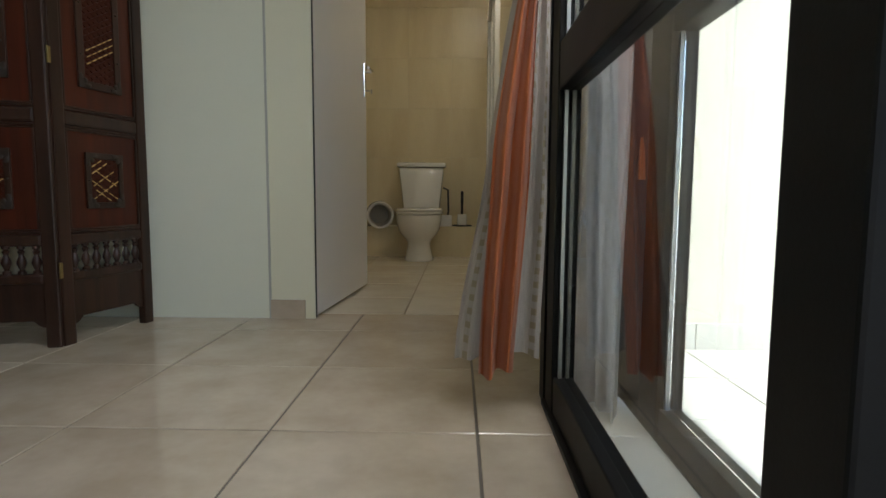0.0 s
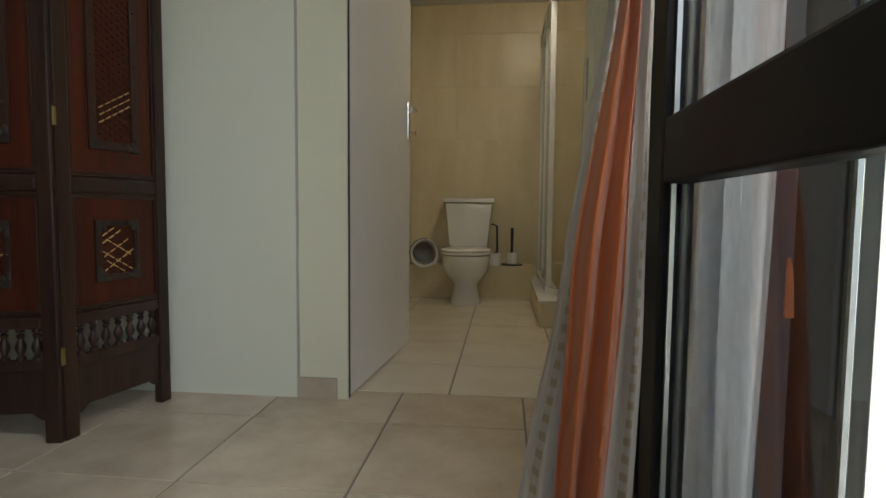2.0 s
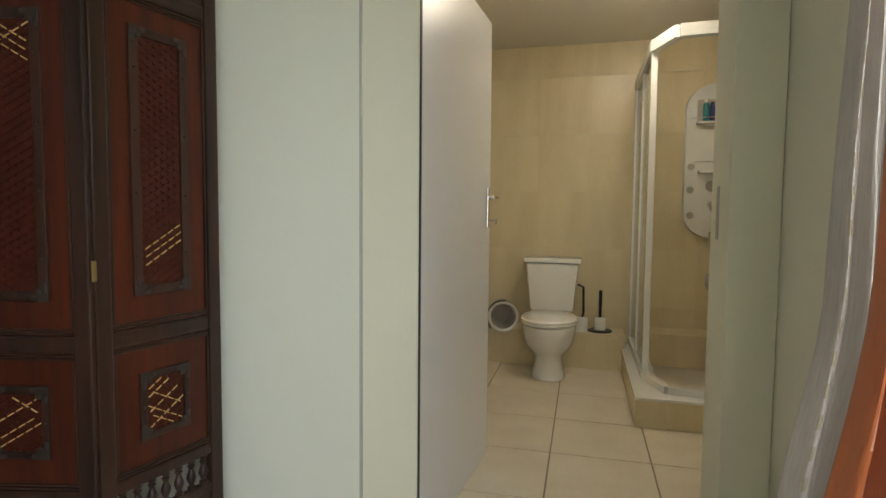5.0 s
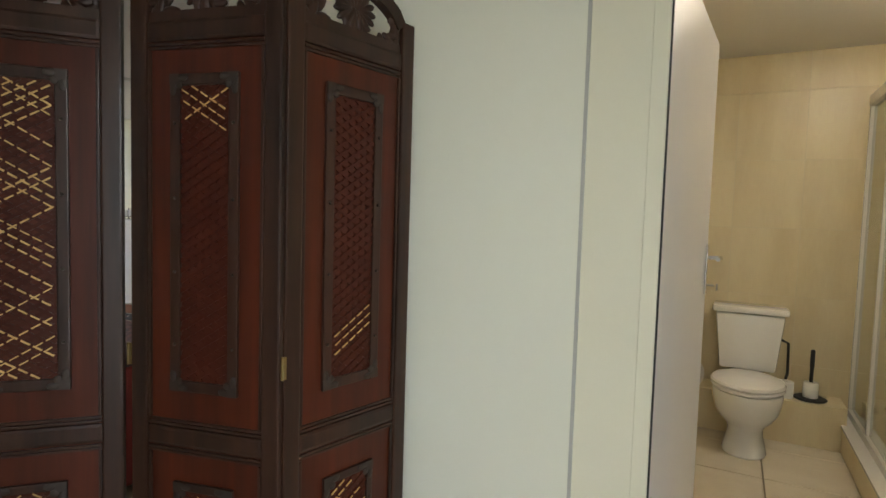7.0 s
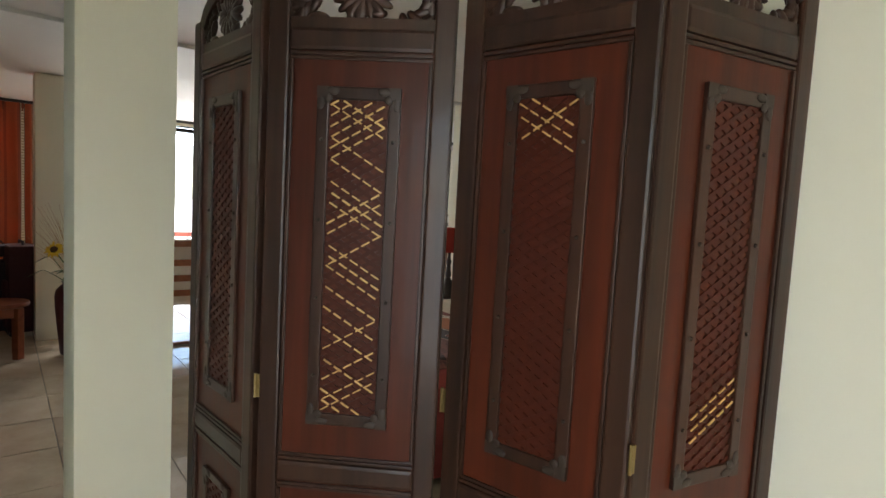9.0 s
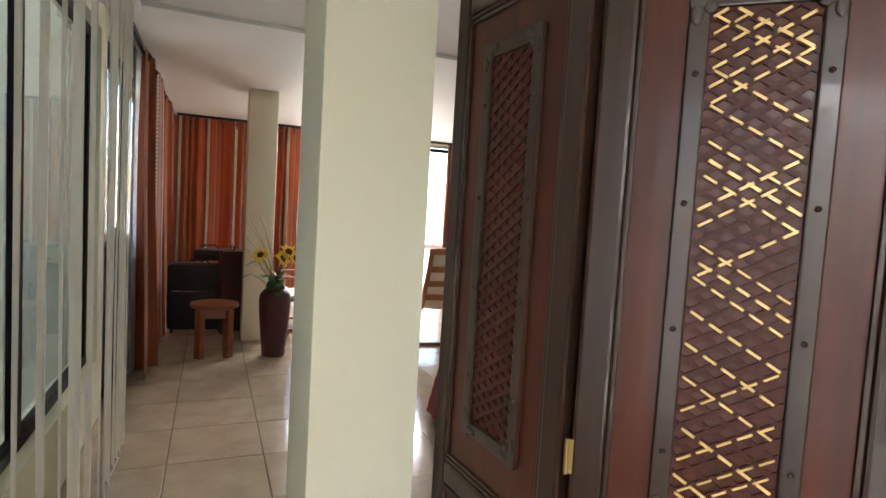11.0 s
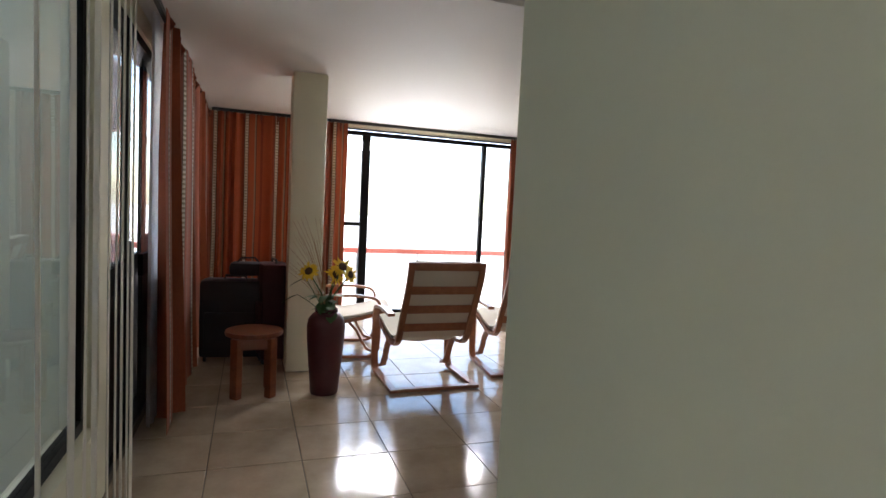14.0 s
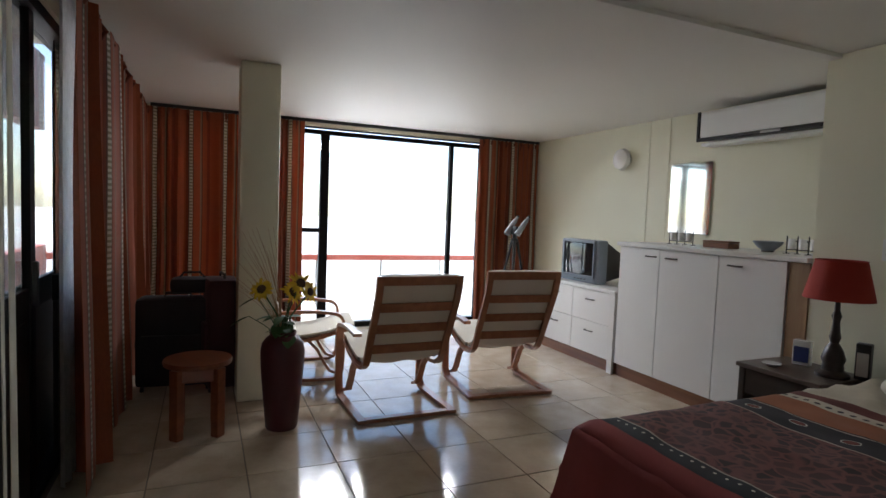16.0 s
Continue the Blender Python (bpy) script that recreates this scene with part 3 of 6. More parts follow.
    bmesh.ops.remove_doubles(bm, verts=bm.verts, dist=0.0005)
    part("skirt", bm, M_SCREEN, panel)
    # pierced crest: a carved rosette among leaves under an arched top rail
    bm = bm_new()
    rnd = random.Random(5)
    mid = PW / 2
    for k in range(15):
        a = 2 * math.pi * k / 15
        mm = Matrix.Translation((mid + 0.040 * math.cos(a), 0, 1.888 + 0.030 * math.sin(a))) @ Matrix.Rotation(-a, 4, "Y") @ Matrix.Diagonal((0.032, 0.009, 0.011, 1))
        bmesh.ops.create_icosphere(bm, subdivisions=2, radius=1, matrix=mm)
    for k in range(90):
        x = 0.055 + (PW - 0.11) * rnd.random()
        top = 1.90 + 0.065 * math.sin(math.pi * (x - 0.05) / (PW - 0.1)) ** 0.6
        z = 1.815 + (top - 1.815) * rnd.random()
        r = math.hypot((x - mid) / 1.35, z - 1.888)
        if 0.040 < r < 0.078 and rnd.random() < 0.86:
            continue
        mm = Matrix.Translation((x, 0, z)) @ Matrix.Rotation(rnd.uniform(0, 3.1), 4, "Y") @ Matrix.Diagonal((0.026, 0.008, 0.012, 1))
        bmesh.ops.create_icosphere(bm, subdivisions=2, radius=1, matrix=mm)
    box(bm, 0.05, PW - 0.05, -0.008, 0.008, 1.812, 1.838)
    part("crest", bm, M_SCREEN, panel, smooth=True)
    pts = [(0.052 + (PW - 0.104) * t, 0, 1.885 + 0.075 * math.sin(math.pi * t) ** 0.6) for t in [k / 14 for k in range(15)]]
    part("arched_rail", sweep(bm_new(), pts, 0.028, 0.035, (0, 1, 0)), M_SCREEN, panel)
    if hinge:
        for z in (0.27, 1.0):
            bm = box(bm_new(), -0.003, 0.008, -0.020, -0.0165, z - 0.027, z + 0.027, 0.001)
            cyl(bm, 0.004, 0.004, z - 0.028, z + 0.028, -0.002, -0.018, 10)
            part("hinge", bm, M_BRASS, panel, "small brass hinge")
    return panel


def between(p, q):
    return pose(p[0], p[1], 0, 0, 0, math.degrees(math.atan2(q[1] - p[1], q[0] - p[0])))


fs = thing("folding_screen", "four-panel dark carved wooden folding screen with gilt lattice", "screen")
C0, C1, C2, C3, C4 = (-2.118, 2.366), (-1.690, 2.400), (-1.385, 2.722), (-0.985, 2.815), (-0.895, 3.228)
screen_panel(fs, between(C0, C1), 11, lambda z, a, b, up: 0.0, False)
screen_panel(fs, between(C1, C2), 12, lambda z, a, b, up: 0.5 if b - a > 0.4 else 0.4)
screen_panel(fs, between(C2, C3), 13, lambda z, a, b, up: (1.0 if b - 0.092 < z < b - 0.018 and up else 1.0 if b - 0.055 < z < b - 0.03 else 0.0) if b - a > 0.4 else 0.42)
screen_panel(fs, between(C3, C4), 14, lambda z, a, b, up: (0.95 if (a + 0.05 < z < a + 0.15 and not up) else 0.0) if b - a > 0.4 else 0.5)

# ---- right-hand sliding door at the stair head ----
sd = thing("sliding_door", "dark bronze aluminium sliding door standing half open", "door", kind="structure")
SX0, SX1 = 0.635, 0.695


def sash(parent, x0, x1, y0, y1, top, mids, stile=0.075, low=0.10, wide=0.0):
    part("stile", box(bm_new(), x0, x1, y1, y1 + wide, 0.012, top, 0.004), M_ALU, parent) if wide else None
    for a, b in ((y0, y0 + stile), (y1 - stile, y1)):
        part("stile", box(bm_new(), x0, x1, a, b, 0.012, top, 0.004), M_ALU, parent)
    part("bottom_rail", box(bm_new(), x0 + 0.004, x1 - 0.004, y0 + stile, y1 - stile, 0.012, low, 0.004), M_ALU, parent)
    part("top_rail", box(bm_new(), x0 + 0.004, x1 - 0.004, y0 + stile, y1 - stile, top - 0.08, top, 0.004), M_ALU, parent)
    zs = [low] + [z for m in mids for z in m] + [top - 0.08]
    for a, b in mids:
        part("middle_rail", box(bm_new(), x0 + 0.002, x1 - 0.002, y0 + stile, y1 - stile, a, b, 0.006), M_ALU, parent)
    for a, b in zip(zs[::2], zs[1::2]):
        p = part("pane", box(bm_new(), (x0 + x1) / 2 - 0.003, (x0 + x1) / 2 + 0.003, y0 + stile, y1 - stile, a, b), M_GLASS, parent)
        p.visible_shadow = False
        bm = bm_new()
        for yy in (y0 + stile, y1 - stile - 0.012):
            box(bm, x0 + 0.014, x0 + 0.022, yy, yy + 0.008, a, b)
        part("bead", bm, M_STEEL, parent, "dull aluminium glazing bead")


sash(sd, SX0, SX1, 1.262, 2.345, 2.18, ((0.775, 0.885),), 0.09)
part("track", box(bm_new(), 0.625, 0.91, -1.04, 2.35, -0.004, 0.012, 0.002), M_ALU, sd)
part("jamb", box(bm_new(), 0.63, 0.91, 2.348, 2.408, 0.0, 2.3), M_ALU, sd)
part("head", box(bm_new(), 0.61, 0.91, -1.04, 2.348, 2.19, 2.3), M_ALU, sd)
sash(sd, 0.835, 0.895, 0.98, 2.215, 2.18, ((0.86, 0.95),), 0.115, 0.085)
boxes("wall_over_door", M_WALL, "cream wall over the sliding door", "wall", (0.61, 0.91, -1.06, 2.52, 2.3, 2.75))

cu = thing("window_curtain", "orange-brown satin curtain with grey patterned lining gathered beside the sliding door", "curtain")


def along(stops, z):
    """Left and right edge of a cloth at height z, between given heights."""
    for (za, la, ra), (zb, lb, rb) in zip(stops, stops[1:]):
        if z <= zb:
            t = min(max((z - za) / (zb - za), 0.0), 1.0)
            t = t * t * (3 - 2 * t) * 0.5 + t * 0.5
            return la + (lb - la) * t, ra + (rb - ra) * t
    return stops[-1][1:]


def gathered(name, mat, stops, y_top, y_bot, folds, amp, seed):
    rnd = random.Random(seed)
    bm = bm_new()
    uvl = bm.loops.layers.uv.new("UVMap")
    n, rows = folds * 12, 40
    z0, z1 = stops[0][0], stops[-1][0]
    ph = [rnd.uniform(-0.4, 0.4) for _ in range(folds + 2)]
    g = {}
    for s in (0, 1):
        for i in range(n + 1):
            u = i / n
            for j in range(rows + 1):
                v = j / rows
                z = z0 + (z1 - z0) * v
                xl, xr = along(stops, z)
                k = int(u * folds)
                w = amp * (1 - 0.45 * v) * (1 + ph[k])
                y = y_bot * (1 - v) + y_top * v + w * math.sin(2 * math.pi * (u * folds + 0.35 * math.sin(3.2 * v + ph[k]))) + 0.0016 * (2 * s - 1)
                y += 0.011 * noise.noise((u * 3.1 + v, v * 7, seed)) + 0.004 * noise.noise((u * 9, v * 20, seed))
                x = xl + (xr - xl) * u + 0.006 * math.sin(7 * v + 3 * u + seed)
                g[s, i, j] = bm.verts.new((x, y, z + (0.012 * math.sin(6 * u + seed) if j == 0 else 0)))
    for s in (0, 1):
        for i in range(n):
            for j in range(rows):
                ids = [(i, j), (i + 1, j), (i + 1, j + 1), (i, j + 1)]
                if s:
                    ids.reverse()
                f = bm.faces.new([g[(s, *q)] for q in ids])
                for lp, (a, b) in zip(f.loops, ids):
                    lp[uvl].uv = (a / n * 0.5, b / rows * (z1 - z0))
    for i in range(n):
        bm.faces.new((g[0, i, 0], g[1, i, 0], g[1, i + 1, 0], g[0, i + 1, 0]))
    for j in range(rows):
        for i in (0, n):
            bm.faces.new((g[0, i, j], g[0, i, j + 1], g[1, i, j + 1], g[1, i, j]))
    bmesh.ops.recalc_face_normals(bm, faces=bm.faces)
    return part(name, bm, mat, cu, "", True)


gathered("face_cloth", M_CURTN, [(0.13, 0.455, 0.535), (0.61, 0.488, 0.560), (1.06, 0.546, 0.574), (2.2, 0.572, 0.602)], 2.165, 2.18, 2, 0.024, 3)
gathered("lining", M_LINING, [(0.15, 0.405, 0.600), (0.62, 0.478, 0.612), (0.85, 0.505, 0.616), (1.06, 0.536, 0.618), (2.2, 0.570, 0.625)], 2.235, 2.265, 4, 0.016, 4)
# added cloth in place of the curtain back's reflection in the pane
lc = thing("white_curtain", "white cloth with an orange tassel standing in for the curtain lining mirrored in the glass", "curtain")
curtain("cloth", (0.704, 2.335), (0.798, 2.165), 0.03, 2.16, 3, 0.030, M_SHEER, lc, 8, 1.5, rows=24, wander=0.3)
bm = bm_new()
for k in range(7):
    tube(bm, [(0.805, 2.165, 0.66), (0.805 + 0.004 * math.sin(k * 2.1), 2.162 + 0.004 * math.cos(k * 1.7), 0.63), (0.805 + 0.007 * math.sin(k * 2.1), 2.16 + 0.007 * math.cos(k * 1.7), 0.57)], 0.003, 5)
part("tassel", bm, M_CURTN, lc, "orange thread tassel")
boxes("white_sill", M_OUT, "white sill between the sliding sashes", "sill", (0.70, 0.83, 1.2, 2.345, 0.013, 0.02))
bs = bm_new()
for k in range(7):
    box(bs, 1.0 + 0.3 * k, 1.297 + 0.3 * k, 2.985, 2.999, -0.03, 0.07, 0.002)
setting("balcony_skirting", bs, M_OUTF, "tile skirting along the balcony wall", "skirting")

# ---- bathroom ----
dr = thing("door_1", "pale lilac-white bathroom door standing open inwards", "door", pose(-0.207, 3.326, 0, 0, 0, 85.5), kind="structure")
DW = 0.906
part("leaf", box(bm_new(), 0, DW, 0.0, 0.04, 0.012, 2.05, 0.003), M_DOORP, dr)
for s in (-1, 1):
    y = -0.006 if s < 0 else 0.046
    hd = part("lock_plate", box(bm_new(), DW - 0.075, DW - 0.04, y - 0.004, y + 0.004, 1.10, 1.29, 0.003), M_CHROME, dr)
    bm = tube(bm_new(), [(DW - 0.057, y + s * 0.002, 1.24), (DW - 0.057, y + s * 0.04, 1.24), (DW - 0.075, y + s * 0.048, 1.24), (DW - 0.165, y + s * 0.048, 1.24)], 0.008, 8)
    part("lever", bm, M_CHROME, hd, "", True)
bm = tube(bm_new(), [(DW - 0.057, -0.01, 1.135), (DW - 0.057, -0.035, 1.135)], 0.004, 6)
cyl(bm, 0.013, 0.013, -0.002, 0.002, 0, 0, 14, Matrix.Translation((DW - 0.057, -0.045, 1.13)) @ Matrix.Rotation(radians(90), 4, "X"))
part("key", bm, M_STEEL, dr)
for z in (0.27, 1.8):
    bm = cyl(bm_new(), 0.008, 0.008, z - 0.05, z + 0.05, -0.006, 0.045, 12)
    box(bm, -0.004, 0.03, 0.0405, 0.044, z - 0.045, z + 0.045)
    part("hinge", bm, M_BRASS, dr)
boxes("door_frame", M_WALL, "cream painted bathroom door frame", "trim", (-0.251, -0.212, W1 + 0.001, W1 + 0.017, 0, 2.12), (0.678, 0.711, W1 - 0.006, W1B, 0, 2.12), (-0.212, 0.678, W1 + 0.002, W1B, 2.07, 2.119))
bm = box(bm_new(), 0.6395, 0.6425, 3.20, 3.225, 1.10, 1.24)
setting("strike_plate", bm, M_STEEL, "steel strike plate in the door frame", "trim")
# black strip that puts the hinge gap's shadow into colour
boxes("door_seal", M_BLACK, "black strip standing in for the shadow in the gap beside the bathroom door", "trim", (-0.2115, -0.2075, 3.312, 3.325, 0.005, 2.06))
boxes("baseboard", M_FLOOR, "beige tile skirting on the door pier", "baseboard", (-0.404, -0.255, W1 - 0.007, W1 + 0.0035, 0.0, 0.082))
M_JOINT = material("grey_joint_filler", (0.46, 0.46, 0.40), 0.6, scale=8, grain=120, bump=0.1)
boxes("panel_joint", M_JOINT, "grey joint strip beside the panel wall", "trim", (-0.4125, -0.4035, W1 - 0.002, W1 + 0.05, 0, 2.75))

tl = thing("toilet", "white ceramic close-coupled toilet with closed lid", "toilet", pose(0.075, 5.62, 0))
bm = lathe(bm_new(), [(0.118, 0.0), (0.122, 0.010), (0.112, 0.05), (0.098, 0.11), (0.096, 0.15), (0.112, 0.18), (0.146, 0.215), (0.172, 0.26), (0.186, 0.32), (0.192, 0.365), (0.190, 0.385), (0.165, 0.392)], 32, 0, 0, 1.0, 1.22)
part("bowl", bm, M_CERAMIC, tl, "", True)
part("seat", lathe(bm_new(), [(0.10, 0.392), (0.196, 0.392), (0.202, 0.402), (0.196, 0.414), (0.10, 0.414)], 32, 0, 0.01, 1, 1.22), M_CERAMIC, tl, "", True)
part("lid", lathe(bm_new(), [(0.198, 0.416), (0.203, 0.425), (0.194, 0.438), (0.12, 0.447), (0.0001, 0.449)], 32, 0, 0.012, 1, 1.22), M_CERAMIC, tl, "", True)
bm = box(bm_new(), -0.16, 0.16, 0.27, 0.50, 0.43, 0.795, 0.02)
for v in bm.verts:
    k = (v.co.z - 0.43) / 0.365
    v.co.x *= 1 + 0.24 * k
part("cistern", bm, M_CERAMIC, tl, "", True)
part("cistern_lid", box(bm_new(), -0.217, 0.217, 0.255, 0.51, 0.797, 0.838, 0.014), M_CERAMIC, tl, "", True)
part("flush_button", lathe(bm_new(), [(0.02, 0.838), (0.02, 0.844), (0.017, 0.847), (0.0001, 0.847)], 20, 0, 0.38), M_CHROME, tl, "", True)
part("neck", box(bm_new(), -0.10, 0.10, 0.12, 0.42, 0.22, 0.42, 0.03), M_CERAMIC, tl, "", True)
part("pipe", tube(bm_new(), [(0.19, 0.46, 0.62), (0.235, 0.46, 0.60), (0.24, 0.46, 0.40), (0.21, 0.46, 0.272)], 0.009, 8), M_BLACK, tl, "black flush supply hose", True)

tb = thing("toilet_brush", "white toilet brush holder with black handle on the ledge", "toilet brush", pose(0.44, 6.02, 0.27))
part("tray", lathe(bm_new(), [(0.09, 0.0), (0.095, 0.006), (0.085, 0.012), (0.0001, 0.012)], 24), M_BLACK, tb, "black tray")
part("holder", lathe(bm_new(), [(0.042, 0.013), (0.045, 0.02), (0.042, 0.105), (0.038, 0.11), (0.0001, 0.11)], 24), M_CERAMIC, tb, "", True)
part("handle", lathe(bm_new(), [(0.011, 0.11), (0.011, 0.2), (0.013, 0.21), (0.013, 0.31), (0.008, 0.318), (0.0001, 0.319)], 14), M_BLACK, tb, "", True)
tr = thing("toilet_roll", "white toilet paper roll on the ledge", "toilet roll", pose(0.295, 5.99, 0.27))
part("paper", lathe(bm_new(), [(0.02, 0.0), (0.052, 0.0), (0.053, 0.05), (0.052, 0.10), (0.02, 0.10), (0.02, 0.0)], 24), M_WHITE, tr, "", True)
bn = thing("waste_bin", "white bin lying on its side on the ledge", "bin", pose(-0.30, 5.92, 0.372, 90, 0, 10))
bm = lathe(bm_new(), [(0.09, -0.22), (0.10, -0.2), (0.112, 0.05), (0.118, 0.055), (0.112, 0.06), (0.098, 0.055), (0.088, -0.19), (0.0001, -0.19)], 26)
part("body", bm, M_CERAMIC, bn, "", True)
# inner shell coloured darker for the shade inside the bin
part("liner", lathe(bm_new(), [(0.0965, 0.054), (0.086, -0.17), (0.0001, -0.17)], 26, cap=False), M_TRAY, bn, "beige inside with its shade put into the colour", True)
part("rim", lathe(bm_new(), [(0.112, 0.052), (0.121, 0.055), (0.121, 0.068), (0.112, 0.07), (0.106, 0.062)], 26, cap=False), M_OPAL, bn, "", True)
part("strap", sweep(bm_new(), [(0.123 * math.cos(radians(a)), 0.123 * math.sin(radians(a)), 0.04) for a in range(80, 181, 10)], 0.05, 0.006, (0, 0, 1)), M_BLACK, bn, "black strap")

# shower cubicle
sh = thing("shower_enclosure", "white framed glass shower cubicle on a tiled kerb", "shower")
K = [(0.655, 6.155), (0.655, 4.80), (1.615, 4.80)]
bm = box(bm_new(), 0.60, 0.76, 4.765, 6.155, 0.0, 0.155, 0.004)
part("kerb", bm, M_BTILE, sh, "honey tiled kerb")
part("kerb", box(bm_new(), 0.7615, 1.615, 4.765, 4.92, 0.0, 0.155, 0.004), M_BTILE, sh)
part("kerb_top", box(bm_new(), 0.592, 0.762, 4.755, 6.155, 0.156, 0.172, 0.004), M_SHOWERP, sh)
part("kerb_top", box(bm_new(), 0.7625, 1.615, 4.755, 4.925, 0.156, 0.172, 0.004), M_SHOWERP, sh)
part("tray", box(bm_new(), 0.762, 1.615, 4.922, 6.155, 0.0, 0.06, 0.003), M_TRAY, sh)
part("bench", box(bm_new(), 0.763, 1.614, 5.88, 6.152, 0.062, 0.30, 0.005), M_BTILE, sh, "honey tiled bench along the back of the cubicle")
path = [(0.68, 6.14), (0.68, 5.12), (0.775, 4.86), (1.15, 4.84)]
for z0, z1 in ((0.173, 0.215), (2.12, 2.185)):
    for a, b in zip(path, path[1:]):
        part("rail", sweep(bm_new(), [(*a, (z0 + z1) / 2), (*b, (z0 + z1) / 2)], 0.05 if z0 > 1 else 0.045, z1 - z0, Vector((b[1] - a[1], a[0] - b[0], 0))), M_SHOWERP, sh)
for x, y in (path[0], path[1], path[3]):
    part("post", box(bm_new(), x - 0.019, x + 0.019, y - 0.019, y + 0.019, 0.215, 2.12, 0.005), M_SHOWERP, sh)
part("post", box(bm_new(), 0.664, 0.696, 5.62, 5.65, 0.215, 2.12, 0.004), M_SHOWERP, sh)
for a, b in ((path[0], path[1]),):
    p = part("pane", sweep(bm_new(), [(*a, 1.168), (*b, 1.168)], 0.006, 1.9, Vector((b[1] - a[1], a[0] - b[0], 0))), M_SHGLASS, sh)
    p.visible_shadow = False
sp = thing("shower_tower", "white moulded shower tower with chrome jets and a shelf", "shower tower", pose(1.21, 6.155, 0))
bm = bm_new()
outl = [(0.185, z) for z in (1.25, 1.95)] + arc(0, 1.95, 0.185, 15, 165, 10) + [(-0.185, 1.95), (-0.185, 1.25)] + arc(0, 1.19, 0.185, 195, 345, 10)
fr = [bm.verts.new((x, -0.07 + 0.02 * (abs(x) / 0.185) ** 2, z)) for x, z in outl]
bk = [bm.verts.new((x * 1.03, 0.0, z)) for x, z in outl]
bm.faces.new(fr)
for k in range(len(fr)):
    bm.faces.new((fr[k], fr[(k + 1) % len(fr)], bk[(k + 1) % len(fr)], bk[k]))
bmesh.ops.recalc_face_normals(bm, faces=bm.faces)
part("body", bm, M_SHOWERP, sp)
for x, z, r in ((-0.145, 1.53, 0.026), (-0.145, 1.36, 0.026), (-0.14, 1.17, 0.026), (0.145, 1.36, 0.026), (0.145, 1.17, 0.026), (0.0, 1.385, 0.042)):
    mm = Matrix.Translation((x, -0.072, z)) @ Matrix.Rotation(radians(90), 4, "X")
    bm = cyl(bm_new(), r, r * 0.85, -0.012, 0.012, 0, 0, 20, mm)
    cyl(bm, r * 0.5, r * 0.4, 0.012, 0.02, 0, 0, 14, mm)
    part("jet", bm, M_STEEL, sp, "", True)
bm = tube(bm_new(), [(0, -0.06, 1.25), (0, -0.10, 1.25), (0.01, -0.115, 1.20), (0.02, -0.12, 1.14)], [0.03, 0.028, 0.018, 0.012], 12)
part("mixer_lever", bm, M_CHROME, sp, "", True)
part("niche", box(bm_new(), -0.115, 0.115, -0.074, -0.068, 1.865, 2.02, 0.002), M_TRAY, sp)
part("shelf", box(bm_new(), -0.12, 0.12, -0.14, -0.06, 1.84, 1.855, 0.004), M_SHOWERP, sp)
part("soap_shelf", box(bm_new(), -0.10, 0.14, -0.15, -0.06, 1.48, 1.50, 0.006), M_SHOWERP, sp)
for z, w in ((1.88, 0.16), (1.56, 0.13)):
    part("bar", tube(bm_new(), [(-w, -0.06, z), (-w, -0.14, z), (w, -0.14, z), (w, -0.06, z)], 0.004, 6), M_CHROME, sp)
bm = tube(bm_new(), [(0.04, -0.05, 2.10), (0.04, -0.12, 2.12), (0.045, -0.17, 2.09)], 0.014, 10)
lathe(bm, [(0.012, 2.09), (0.06, 2.06), (0.062, 2.045), (0.0001, 2.042)], 20, 0.05, -0.18)
part("shower_rose", bm, M_STEEL, sp, "", True)
bm = tube(bm_new(), [(0.0, -0.07, 1.05), (0.0, -0.09, 0.95), (0.02, -0.09, 0.82), (0.09, -0.08, 0.76), (0.17, -0.07, 0.80), (0.215, -0.06, 0.95), (0.215, -0.05, 1.3), (0.215, -0.05, 1.6), (0.23, -0.07, 1.74), (0.28, -0.09, 1.86)], 0.009, 8)
part("hose", bm, M_STEEL, sp, "", True)
bm = tube(bm_new(), [(0.25, -0.08, 1.80), (0.34, -0.12, 1.90)], [0.016, 0.03], 12)
part("hand_shower", bm, M_CHROME, sp, "", True)
for k, (x, h, mt, nm) in enumerate(((-0.065, 0.16, M_BLUE, "teal"), (-0.02, 0.14, M_BLUE2, "navy"), (0.03, 0.15, M_CERAMIC, "white"), (0.065, 0.13, M_OPAL, "white"))):
    b = thing("shampoo_bottle", nm + " plastic shampoo bottle on the shower shelf", "bottle", pose(1.21 + x, 6.155 - 0.105, 1.855))
    part("body", lathe(bm_new(), [(0.018, 0), (0.021, 0.008), (0.021, h * 0.75), (0.012, h * 0.85)], 14), mt, b, "", True)
    part("cap", lathe(bm_new(), [(0.0125, h * 0.851), (0.0125, h), (0.0001, h)], 12), M_BLUE2 if k else M_CERAMIC, b, "", True)

va = thing("vanity_unit", "white washbasin top on a white cabinet with dark wood edging", "vanity")
part("body", box(bm_new(), 0.83, 1.615, 3.47, 4.03, 0.0, 0.86, 0.004), M_CUPB, va)
part("edge_post", box(bm_new(), 0.80, 0.829, 4.0, 4.045, 0.0, 0.86, 0.003), M_DARKW, va, "dark wood edge strip")
part("edge_rail", box(bm_new(), 0.812, 0.829, 3.47, 3.999, 0.80, 0.86, 0.003), M_DARKW, va, "dark wood edge strip")
part("basin_top", box(bm_new(), 0.782, 1.615, 3.45, 4.065, 0.862, 0.935, 0.02), M_CERAMIC, va, "", True)
part("knob", lathe(bm_new(), [(0.008, 0.0), (0.014, 0.012), (0.0001, 0.018)], 14), M_STEEL, va).matrix_basis = pose(0.829, 3.72, 0.45, 0, -90, 0)

